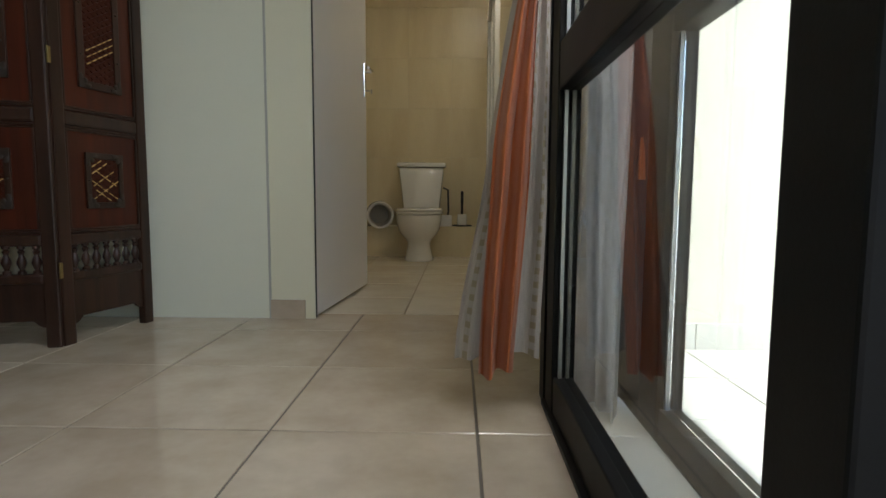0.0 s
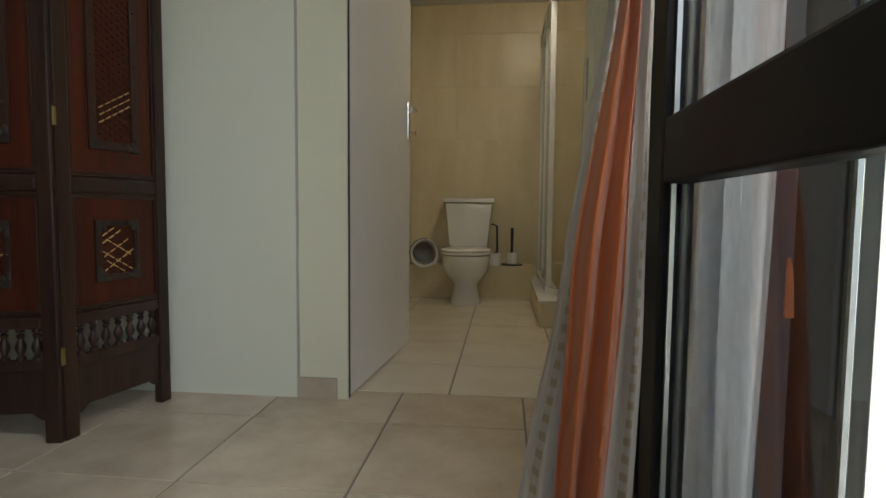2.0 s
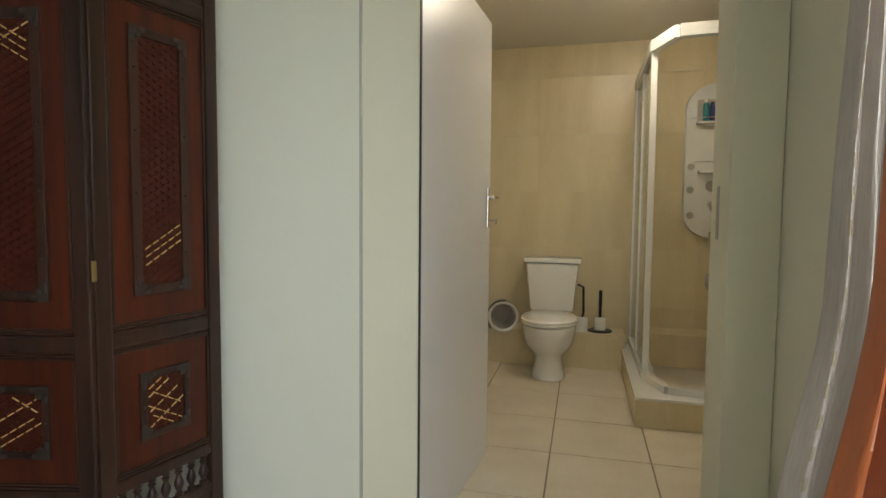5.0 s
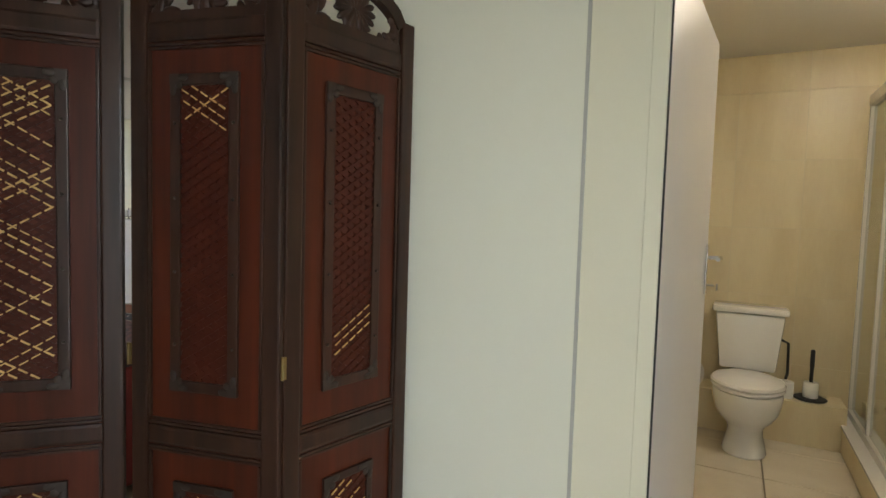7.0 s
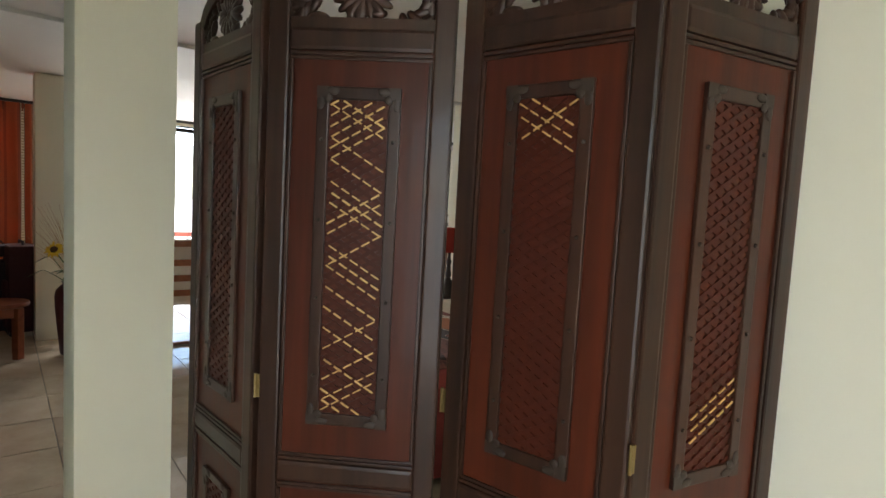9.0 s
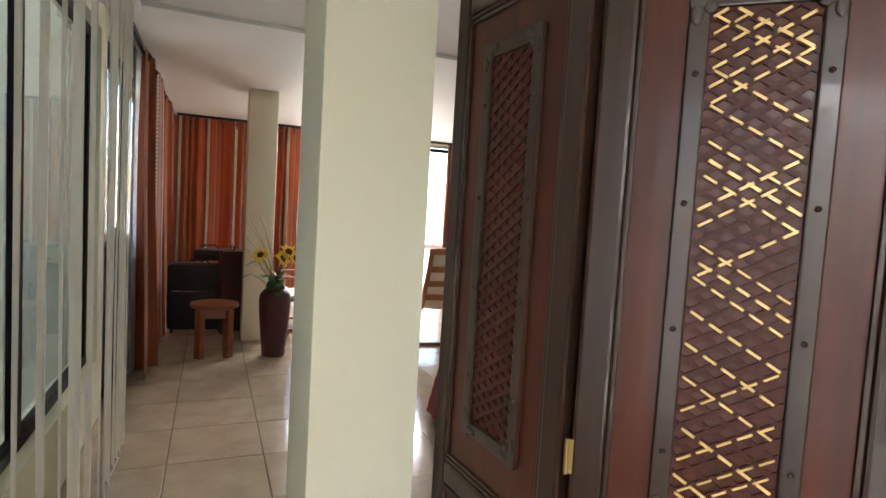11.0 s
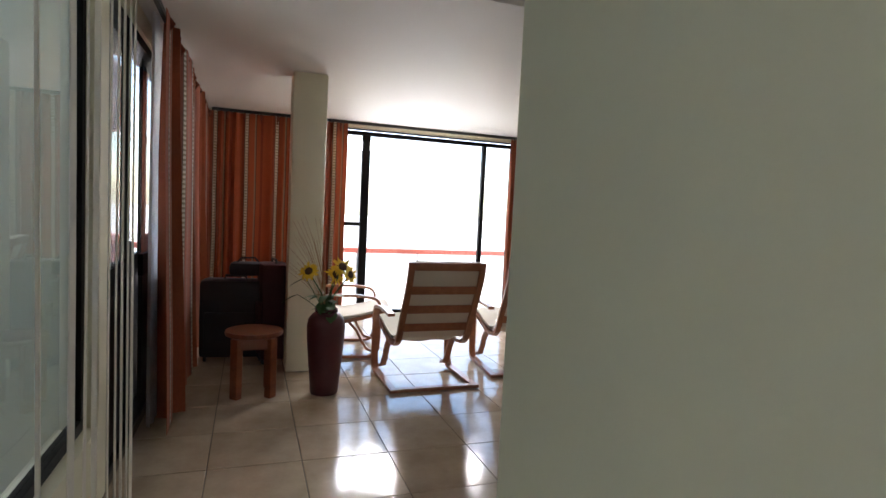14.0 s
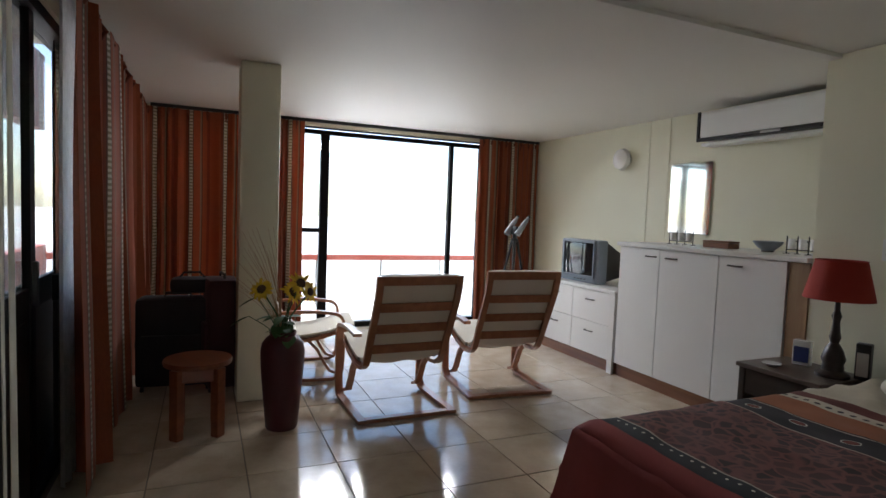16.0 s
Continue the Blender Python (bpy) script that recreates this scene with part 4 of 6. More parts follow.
bl = thing("ceiling_light", "round glowing bathroom ceiling light", "light", pose(0.62, 4.78, 2.50))
M_GLOW = bpy.data.materials.new("lamp_glow")
M_GLOW.use_nodes = True
pb = M_GLOW.node_tree.nodes["Principled BSDF"]
pb.inputs["Base Color"].default_value = (0.9, 0.88, 0.8, 1)
pb.inputs["Emission Color"].default_value = (1.0, 0.88, 0.68, 1)
pb.inputs["Emission Strength"].default_value = 11.0
part("diffuser", lathe(bm_new(), [(0.14, -0.002), (0.15, -0.03), (0.12, -0.07), (0.06, -0.09), (0.0001, -0.095)], 28), M_GLOW, bl, "", True)
part("rim", lathe(bm_new(), [(0.16, 0.0), (0.165, -0.01), (0.155, -0.025), (0.14, -0.02)], 28), M_CERAMIC, bl, "", True)

# ---- bedroom: windows, curtains, blinds ----
w1 = thing("window_1", "dark aluminium balcony window with a wide sliding pane", "window", kind="structure")
FX0, FX1 = FAR - 0.11, FAR - 0.05


def member(parent, name, *b):
    return part(name, box(bm_new(), *b, 0.004), M_ALU, parent)


WY = (1.36, 2.28, 3.24, 4.86, 5.31)
member(w1, "head", FX0, FX1, WY[0], WY[-1], 2.28, 2.33)
member(w1, "head", FX0, FX1, WY[0], WY[-1], 2.345, 2.359)
member(w1, "sill", FX0, FX1, WY[0], WY[-1], 0.0, 0.06)
for y, w in ((1.385, 0.05), (2.28, 0.05), (3.245, 0.10), (4.86, 0.05), (5.285, 0.05)):
    member(w1, "post", FX0 + 0.004, FX1 + 0.012, y - w / 2, y + w / 2, 0.06, 2.28)
member(w1, "rail", FX0 + 0.006, FX1 - 0.004, 1.41, 3.195, 1.14, 1.19)
for a, b in zip((1.41, 2.305, 3.295, 4.885), (2.255, 3.195, 4.835, 5.26)):
    p = part("pane", box(bm_new(), FAR - 0.083, FAR - 0.077, a, b, 0.06, 2.28), M_GLASS, w1)
    p.visible_shadow = False
w2 = thing("window_2", "dark framed fixed window behind vertical blinds", "window", kind="structure")
for a, b, c, d in ((-4.719, -1.101, 0.361, 0.41), (-4.719, -1.101, 2.23, 2.279)):
    member(w2, "rail", a, b, LEFT - 0.10, LEFT - 0.05, c, d)
for x in (-4.69, -3.5, -2.3, -1.13):
    member(w2, "post", x - 0.025, x + 0.025, LEFT - 0.098, LEFT - 0.052, 0.41, 2.23)
for a, b in ((-4.665, -3.525), (-3.475, -2.325), (-2.275, -1.155)):
    p = part("pane", box(bm_new(), a, b, LEFT - 0.078, LEFT - 0.072, 0.41, 2.23), M_GLASS, w2)
    p.visible_shadow = False
d2 = thing("door_2", "dark aluminium sliding glass door to the balcony", "door", kind="structure")
member(d2, "head", -8.94, -4.861, LEFT - 0.14, LEFT - 0.02, 2.24, 2.299)
member(d2, "track", -8.94, -4.861, LEFT - 0.14, LEFT - 0.02, 0.0, 0.03)
for x, y in ((-4.9, LEFT - 0.06), (-5.52, LEFT - 0.06), (-5.26, LEFT - 0.11), (-6.32, LEFT - 0.11), (-7.0, LEFT - 0.06), (-8.0, LEFT - 0.11), (-8.9, LEFT - 0.06)):
    member(d2, "stile", x - 0.04, x + 0.04, y - 0.02, y + 0.02, 0.03, 2.24)
member(d2, "rail", -6.28, -5.30, LEFT - 0.125, LEFT - 0.095, 0.86, 1.0)
member(d2, "rail", -5.48, -4.94, LEFT - 0.075, LEFT - 0.045, 0.86, 1.0)
for x, y in ((-5.5, LEFT - 0.035), (-6.3, LEFT - 0.085)):
    part("pull_handle", box(bm_new(), x - 0.018, x + 0.018, y - 0.002, y + 0.02, 0.92, 1.12, 0.005), M_BLACK, d2)
for a, b, y in ((-5.48, -4.94, LEFT - 0.06), (-6.28, -5.30, LEFT - 0.11)):
    # opaque sheet: the lower glass's dark reflection put into its colour
    part("lower_panel", box(bm_new(), a + 0.001, b - 0.001, y - 0.012, y + 0.012, 0.03, 0.859, 0.003), M_DARKW, d2, "dark brown sheet standing in for the dark reflection in the lower glass")
    p = part("pane", box(bm_new(), a, b, y - 0.003, y + 0.003, 1.0, 2.24), M_GLASS, d2)
    p.visible_shadow = False
for a, b, y in ((-7.96, -7.04, LEFT - 0.06), (-6.96, -6.02, LEFT - 0.06), (-8.86, -8.04, LEFT - 0.06)):
    member(d2, "rail", a, b, y - 0.015, y + 0.015, 0.86, 1.0)
    # same dark sheet in place of reflecting lower glass
    part("lower_panel", box(bm_new(), a + 0.001, b - 0.001, y - 0.012, y + 0.012, 0.03, 0.859, 0.003), M_DARKW, d2, "dark brown sheet standing in for the dark reflection in the lower glass")
    p = part("pane", box(bm_new(), a, b, y - 0.003, y + 0.003, 1.0, 2.24), M_GLASS, d2)
    p.visible_shadow = False

vb = thing("vertical_blind", "cream vertical fabric blind drawn open in uneven strips", "blind")
part("bracket", box(bm_new(), -4.41, -1.2, LEFT + 0.0, LEFT + 0.174, 2.335, 2.35), M_WHITE, vb)
part("head_rail", box(bm_new(), -4.42, -1.15, LEFT + 0.175, LEFT + 0.225, 2.32, 2.37, 0.006), M_WHITE, vb)
rnd = random.Random(21)
bx = [-1.3, -1.5, -1.7, -1.91, -2.1, -2.3, -2.49, -2.7, -2.9, -3.09, -3.33, -3.56, -3.68, -3.78, -3.93, -4.03, -4.12, -4.21, -4.29]
for x in bx:
    a = rnd.uniform(0.30, 0.52) if x > -3.3 else rnd.uniform(0.12, 0.40)
    w = 0.0445
    bm = bm_new()
    rows = 8
    ring = []
    tw = rnd.uniform(-0.12, 0.12)
    for j in range(rows + 1):
        z = 0.06 + 2.26 * j / rows
        aa = a + tw * (1 - j / rows)
        c, s = math.cos(aa) * w, math.sin(aa) * w
        sway = 0.006 * math.sin(j * 0.8 + x * 5)
        cx, cy = x + sway, LEFT + 0.20
        nx, ny = -math.sin(aa) * 0.0012, math.cos(aa) * 0.0012
        bow = 0.004
        pts = [(cx - c, cy - s), (cx + nx * 3, cy + ny * 3), (cx + c, cy + s)]
        ring.append([bm.verts.new((px + nx, py + ny, z)) for px, py in pts] + [bm.verts.new((px - nx, py - ny, z)) for px, py in reversed(pts)])
    for r0, r1 in zip(ring, ring[1:]):
        for k in range(6):
            bm.faces.new((r0[k], r0[(k + 1) % 6], r1[(k + 1) % 6], r1[k]))
    bm.faces.new(list(reversed(ring[0])))
    bm.faces.new(ring[-1])
    part("slat", bm, M_BLIND, vb)
bm = tube(bm_new(), [(bx[0], LEFT + 0.20, 0.075)] + [(x + 0.04 * (k % 2), LEFT + 0.20 + 0.012 * ((k * 7) % 3 - 1), 0.066 - 0.02 * (k % 2)) for k, x in enumerate(bx[1:])], 0.0025, 5)
part("bead_chain", bm, M_WHITE, vb)

M_CURTP = material("rust_heading_cloth", (0.22, 0.06, 0.026), 0.8, alt=(0.15, 0.04, 0.02), scale=12, grain=240, bump=0.3)
cr = thing("curtain_rail", "dark curtain rail under the ceiling along both window walls", "curtain rail", kind="structure")
bm = box(bm_new(), -8.87, -4.95, LEFT + 0.10, LEFT + 0.125, CEIL - 0.035, CEIL - 0.002)
part("rail", bm, M_BLACK, cr)
part("rail", box(bm_new(), FAR + 0.10, FAR + 0.125, LEFT + 0.17, RIGHT - 0.02, CEIL - 0.035, CEIL - 0.002), M_BLACK, cr)
for nm, p0, p1, fl, sd_, lab in (("window_curtain", (-5.40, LEFT + 0.14), (-8.80, LEFT + 0.12), 12, 31, "rust striped curtain drawn along the side windows"),
                                 ("window_curtain", (FAR + 0.11, LEFT + 0.06), (FAR + 0.11, 2.98), 9, 32, "rust striped curtain glowing against the window"),
                                 ("window_curtain", (FAR + 0.11, 5.17), (FAR + 0.11, RIGHT - 0.03), 8, 33, "rust striped curtain gathered beside the balcony window")):
    ct = thing(nm, lab, "curtain", group="striped curtains")
    curtain("cloth", p0, p1, 0.04, CEIL - 0.036, fl, 0.05 if fl < 10 else 0.085, M_CURT, ct, sd_, 1.45, 0.45, wander=0.55)
    if fl == 12:
        curtain("lining", (-5.47, LEFT + 0.085), (-5.90, LEFT + 0.055), 0.06, CEIL - 0.04, 4, 0.02, M_SHEER, ct, 41, 1.3, label="white lining cloth")
    # pinch-pleated heading
    d = Vector((p1[0] - p0[0], p1[1] - p0[1], 0))
    nn = Vector((-d.y, d.x, 0)).normalized()
    for k in range(fl):
        c = Vector((*p0, 0)) + d * ((k + 0.5) / fl)
        pts = [(c + nn * 0.0).to_tuple()[:2] + (CEIL - 0.04,), (c + nn * (0.028 if nn.x + nn.y > 0 else -0.028)).to_tuple()[:2] + (CEIL - 0.075,), c.to_tuple()[:2] + (CEIL - 0.13,)]
        part("pleat", tube(bm_new(), pts, [0.012, 0.016, 0.008], 6), M_CURTP, ct, "", True)

# ---- lounge chairs ----


def chair(m, label):
    c = thing("lounge_chair", label, "chair", m, "bentwood lounge chairs")
    hw = 0.33
    for s in (-1, 1):
        x = s * (hw + 0.0)
        pts = [(x, 0.0, 0.018), (x, 0.56, 0.018)] + [(x, 0.56 + a, 0.018 + b) for a, b in [(q[0], q[1]) for q in arc(0, 0.09, 0.09, -80, 0, 6)]]
        pts += [(x, 0.655, 0.20), (x, 0.655, 0.42)] + [(x, q[0], q[1]) for q in arc(0.565, 0.47, 0.09, 0, 85, 6)] + [(x, 0.45, 0.575), (x, 0.28, 0.575), (x, 0.16, 0.565)]
        part("arm_frame", sweep(bm_new(), pts, 0.055, 0.024), M_BEECH, c, "bent laminated arm and leg")
        xi = s * (hw - 0.052)
        pts = [(xi, -0.135, 1.0), (xi, -0.13, 0.94), (xi, -0.105, 0.85), (xi, -0.055, 0.74), (xi, 0.005, 0.62), (xi, 0.06, 0.51), (xi, 0.095, 0.43), (xi, 0.13, 0.37), (xi, 0.19, 0.332), (xi, 0.28, 0.322), (xi, 0.38, 0.335), (xi, 0.50, 0.36), (xi, 0.66, 0.41), (xi, 0.74, 0.42)]
        part("back_frame", sweep(bm_new(), pts, 0.045, 0.026), M_BEECH, c)
        pts = [(xi, 0.38, 0.325), (xi, 0.45, 0.25), (xi, 0.50, 0.15), (xi, 0.55, 0.075), (xi, 0.63, 0.045)]
        part("leg", sweep(bm_new(), pts, 0.045, 0.022), M_BEECH, c)
    for y, z in ((-0.133, 0.972), (-0.075, 0.79), (0.005, 0.635), (0.075, 0.485)):
        part("back_slat", box(bm_new(), -hw + 0.076, hw - 0.076, y - 0.012, y + 0.010, z - 0.032, z + 0.028, 0.006), M_BEECH, c)
    part("base_bar", box(bm_new(), -hw + 0.028, hw - 0.028, 0.005, 0.06, 0.004, 0.03, 0.004), M_BEECH, c)
    # cushion: one padded strip over back and seat
    prof = [(-0.110, 1.003), (-0.100, 0.94), (-0.07, 0.85), (-0.02, 0.74), (0.035, 0.63), (0.09, 0.525), (0.128, 0.45), (0.17, 0.40), (0.23, 0.372), (0.32, 0.368), (0.42, 0.382), (0.52, 0.40), (0.67, 0.445), (0.75, 0.45)]
    bm = bm_new()
    n = 10
    rows = []
    for k, (y, z) in enumerate(prof):
        a = prof[max(k - 1, 0)]
        b = prof[min(k + 1, len(prof) - 1)]
        d = Vector((0, b[0] - a[0], b[1] - a[1])).normalized()
        nn = Vector((0, d.z, -d.y))
        if nn.y < 0 and nn.z < 0:
            nn = -nn
        end = 0.55 if k in (0, len(prof) - 1) else 1.0
        top, bot = [], []
        for i in range(n + 1):
            u = -1 + 2 * i / n
            th = 0.05 * end * (1 - abs(u) ** 6 * 0.75) + 0.006 * math.sin(7 * u + k)
            x = u * (hw - 0.048)
            top.append(bm.verts.new(Vector((x, y, z)) + nn * th))
            bot.append(bm.verts.new(Vector((x, y, z)) - nn * (0.008 + 0.014 * (k % 2) * (1 - u ** 4))))
        rows.append(top + list(reversed(bot)))
    for a, b in zip(rows, rows[1:]):
        for i in range(len(a)):
            bm.faces.new((a[i], a[(i + 1) % len(a)], b[(i + 1) % len(a)], b[i]))
    bm.faces.new(rows[0])
    bm.faces.new(list(reversed(rows[-1])))
    bmesh.ops.recalc_face_normals(bm, faces=bm.faces)
    part("cushion", bm, M_CUSHION, c, "cream canvas seat and back pad", True)
    return c


ch = chair(pose(-5.93, 3.25, 0, 0, 0, 91), "bentwood lounge chair with cream canvas pad facing the window")
copy_thing(ch, pose(-6.13, 4.17, 0, 0, 0, 85))
third = copy_thing(ch, pose(-7.35, 2.42, 0, 0, 0, -8))
tagged(third, "bentwood lounge chair with cream canvas pad turned sideways beside the column")

# ---- stool, vase, cases ----
st = thing("stool", "round orange pine stool with four square legs", "stool", pose(-6.15, 1.93, 0, 0, 0, 20))
part("seat", lathe(bm_new(), [(0.0001, 0.425), (0.17, 0.425), (0.195, 0.432), (0.20, 0.447), (0.195, 0.462), (0.0001, 0.465)], 30), M_STOOLW, st, "", True)
for k in range(4):
    a = radians(90 * k + 25)
    bm = box(bm_new(), -0.027, 0.027, -0.032, 0.032, 0.0, 0.424, 0.007)
    part("leg", bm, M_STOOLW, st).matrix_basis = pose(0.162 * math.cos(a), 0.162 * math.sin(a), 0, 0, 0, math.degrees(a))
    part("apron", box(bm_new(), -0.086, 0.086, -0.012, 0.012, 0.345, 0.424, 0.004), M_STOOLW, st).matrix_basis = pose(0.122 * math.cos(a + 0.7854), 0.122 * math.sin(a + 0.7854), 0, 0, 0, math.degrees(a) + 135)

vs = thing("floor_vase", "tall maroon glazed floor vase", "vase", pose(-6.07, 2.425, 0))
part("body", lathe(bm_new(), [(0.0001, 0.0), (0.095, 0.0), (0.10, 0.012), (0.108, 0.10), (0.124, 0.28), (0.135, 0.42), (0.137, 0.50), (0.128, 0.55), (0.100, 0.585), (0.080, 0.600), (0.084, 0.618), (0.080, 0.625), (0.068, 0.615), (0.066, 0.58), (0.0001, 0.56)], 36), M_VASE, vs, "", True)


def leaf_mesh(bm, base, tip, width, droop=0.02):
    base, tip = Vector(base), Vector(tip)
    d = tip - base
    side = d.cross(Vector((0, 0, 1)))
    if side.length < 1e-3:
        side = Vector((1, 0, 0))
    side.normalize()
    up = side.cross(d).normalized()
    prev = None
    for k in range(7):
        t = k / 6
        w = width * math.sin(math.pi * min(t * 0.94 + 0.04, 1)) ** 0.8
        c = base + d * t - Vector((0, 0, droop * t * t))
        row = [bm.verts.new(c - side * w), bm.verts.new(c + up * (-0.15 * w)), bm.verts.new(c + side * w)]
        if prev:
            for i in (0, 1):
                bm.faces.new((prev[i], prev[i + 1], row[i + 1], row[i]))
        prev = row


fl = thing("sunflower_bunch", "yellow artificial sunflowers with dried grasses standing in the vase", "flowers", pose(-6.07, 2.425, 0.57))
rnd = random.Random(9)
for hx, hy, hz, r, tilt in ((0.02, 0.10, 0.36, 0.085, 25), (-0.01, 0.055, 0.30, 0.08, 60), (0.05, -0.14, 0.33, 0.075, -40), (0.06, 0.15, 0.31, 0.07, 70)):
    stem = tube(bm_new(), [(0, 0.0, -0.1), (hx * 0.3, hy * 0.3, hz * 0.5), (hx, hy, hz)], 0.005, 6)
    part("stem", stem, M_LEAF, fl)
    head = pose(hx, hy, hz, 0, 0, 0) @ Matrix.Rotation(radians(-tilt), 4, "X") @ Matrix.Rotation(radians(45), 4, "Y")
    bm = bm_new()
    for k in range(22):
        a = 2 * math.pi * k / 22 + rnd.uniform(-0.1, 0.1)
        rr = r * rnd.uniform(0.85, 1.1)
        leaf_mesh(bm, (0.3 * r * math.cos(a), 0.3 * r * math.sin(a), 0.004 * (k % 2)), (rr * math.cos(a), rr * math.sin(a), rnd.uniform(0.0, 0.03)), 0.011, rnd.uniform(0, 0.03))
    part("petals", bm, M_PETAL, fl).matrix_basis = head
    part("disc", lathe(bm_new(), [(0.0001, -0.006), (0.4 * r, 0.0), (0.36 * r, 0.012), (0.0001, 0.018)], 16), M_SEED, fl, "", True).matrix_basis = head
bm = bm_new()
for k in range(15):
    a, e = rnd.uniform(0, 6.28), rnd.uniform(0.05, 0.28)
    b = Vector((rnd.uniform(-0.04, 0.04), rnd.uniform(-0.04, 0.04), rnd.uniform(0.02, 0.16)))
    leaf_mesh(bm, b, b + Vector((math.cos(a) * 0.13, math.sin(a) * 0.13, rnd.uniform(-0.04, 0.06))), rnd.uniform(0.028, 0.045), 0.05)
for p in ((0.02, -0.27, 0.16), (0.03, -0.22, 0.28)):
    tube(bm, [(0, 0, 0), (0.01, p[1] * 0.5, p[2] * 0.7), (p[0], p[1] + 0.06, p[2])], 0.003, 5)
    leaf_mesh(bm, (p[0], p[1] + 0.06, p[2]), (p[0], p[1] - 0.05, p[2] - 0.03), 0.025, 0.03)
part("leaves", bm, M_LEAF, fl)
bm = bm_new()
for k in range(30):
    a = rnd.gauss(-1.75, 0.45)
    r, h = rnd.uniform(0.05, 0.34), rnd.uniform(0.35, 0.78)
    q = [(0.01 * math.cos(a), 0.01 * math.sin(a), -0.05)]
    for t in (0.35, 0.7, 1.0):
        q.append((r * t ** 1.5 * math.cos(a) * 0.6, r * t ** 1.5 * math.sin(a), h * t - 0.05 * t * t))
    tube(bm, q, [0.0022, 0.002, 0.0016, 0.0008], 4)
part("dried_grass", bm, M_STRAW, fl, "thin straw-coloured grasses")


def suitcase(m, w, d, h, mat, label):
    s = thing("suitcase", label, "suitcase", m)
    part("body", box(bm_new(), -w / 2, w / 2, -d / 2, d / 2, 0.035, h, 0.04), mat, s, "", True)
    part("front_pocket", box(bm_new(), -w * 0.42, w * 0.42, -d / 2 - 0.03, -d / 2 + 0.01, 0.10, h * 0.62, 0.02), mat, s, "", True)
    part("zip", sweep(bm_new(), [(-w / 2 + 0.03, -d / 2 + 0.05, 0.06), (-w / 2 - 0.002, -d / 2 + 0.05, h * 0.5), (-w / 2 + 0.03, -d / 2 + 0.05, h - 0.015)], 0.012, 0.006, (0, 1, 0)), M_CASER, s)
    part("handle", tube(bm_new(), [(-0.09, 0, h - 0.005), (-0.085, 0, h + 0.03), (0.085, 0, h + 0.03), (0.09, 0, h - 0.005)], 0.011, 8), M_BLACK, s, "", True)
    for x in (-w / 2 + 0.05, w / 2 - 0.05):
        part("wheel", cyl(bm_new(), 0.022, 0.022, -0.012, 0.012, 0, 0, 16, Matrix.Translation((x, -d / 2 + 0.03, 0.022)) @ Matrix.Rotation(radians(90), 4, "Y")), M_BLACK, s)


suitcase(pose(-7.12, 1.78, 0, 0, 0, 84), 0.55, 0.26, 0.70, M_CASE, "large navy nylon suitcase standing by the curtain")
suitcase(pose(-7.0, 2.09, 0, 0, 0, 8), 0.30, 0.24, 0.86, M_CASER, "burgundy and navy upright suitcase beside the column")
hb = thing("holdall", "black soft holdall resting on the suitcase", "bag", pose(-7.12, 1.88, 0.735, 0, 0, 84))
part("body", box(bm_new(), -0.15, 0.15, -0.10, 0.10, 0.0, 0.115, 0.04), M_CASE, hb, "", True)
part("strap", tube(bm_new(), [(-0.1, 0, 0.10), (-0.06, 0, 0.15), (0.05, 0, 0.155), (0.1, 0, 0.10)], 0.009, 6), M_BLACK, hb, "", True)

# ---- cupboards along the wall ----
CF = 5.40


def handle_bar(parent, x, y, z, w=0.11):
    bm = tube(bm_new(), [(x - w / 2, y, z), (x - w / 2 + 0.008, y - 0.022, z), (x, y - 0.027, z), (x + w / 2 - 0.008, y - 0.022, z), (x + w / 2, y, z)], 0.006, 8)
    return part("handle", bm, M_IRON, parent, "dull metal bow handle", True)


def cupboard(x0, x1, seams, hx, label):
    c = thing("cupboard", label, "cupboard", group="white cupboards")
    part("body", box(bm_new(), x0 + 0.001, x1 - 0.001, CF + 0.022, RIGHT - 0.003, 0.11, 1.185), M_CUPB, c)
    part("plinth", box(bm_new(), x0 + 0.001, x1 - 0.001, CF + 0.03, CF + 0.06, 0.0, 0.108), M_PLINTH, c, "brown wooden plinth")
    xs = [x0, *seams, x1]
    for a, b, h in zip(xs, xs[1:], hx):
        d = part("door", box(bm_new(), a + 0.003, b - 0.003, CF, CF + 0.019, 0.115, 1.182, 0.002), M_CUPB, c)
        handle_bar(d, h, CF, 1.12)
    return c


cupboard(-6.40, -5.36, (-5.93,), (-6.02, -5.80), "tall white two-door cupboard with brown plinth")
cupboard(-5.358, -4.84, (), (-5.22,), "tall white one-door cupboard with brown plinth")
tagged(finish("oak_board", box(bm_new(), -4.836, -4.705, CF + 0.012, RIGHT - 0.003, 0.0, 1.185, 0.002), M_OAK), "tall oak-veneered board standing beside the white cupboards", "board")
tagged(finish("worktop", box(bm_new(), -6.425, -4.705, CF - 0.02, RIGHT - 0.002, 1.188, 1.222, 0.005), M_CUPB), "white worktop lying across the tall cupboards", "worktop")
du = thing("drawer_unit", "low white drawer unit with bow handles", "drawers")
part("body", box(bm_new(), -7.64, -6.43, CF + 0.02, RIGHT - 0.003, 0.11, 0.735), M_CUPB, du)
part("plinth", box(bm_new(), -7.64, -6.43, CF + 0.03, CF + 0.06, 0.0, 0.108), M_PLINTH, du, "brown wooden plinth")
for a, b in ((-7.63, -7.06), (-7.055, -6.50)):
    for z0, z1 in ((0.115, 0.425), (0.43, 0.73)):
        d = part("drawer", box(bm_new(), a, b, CF, CF + 0.018, z0, z1, 0.002), M_CUPB, du)
        handle_bar(d, (a + b) / 2, CF, z1 - 0.09)
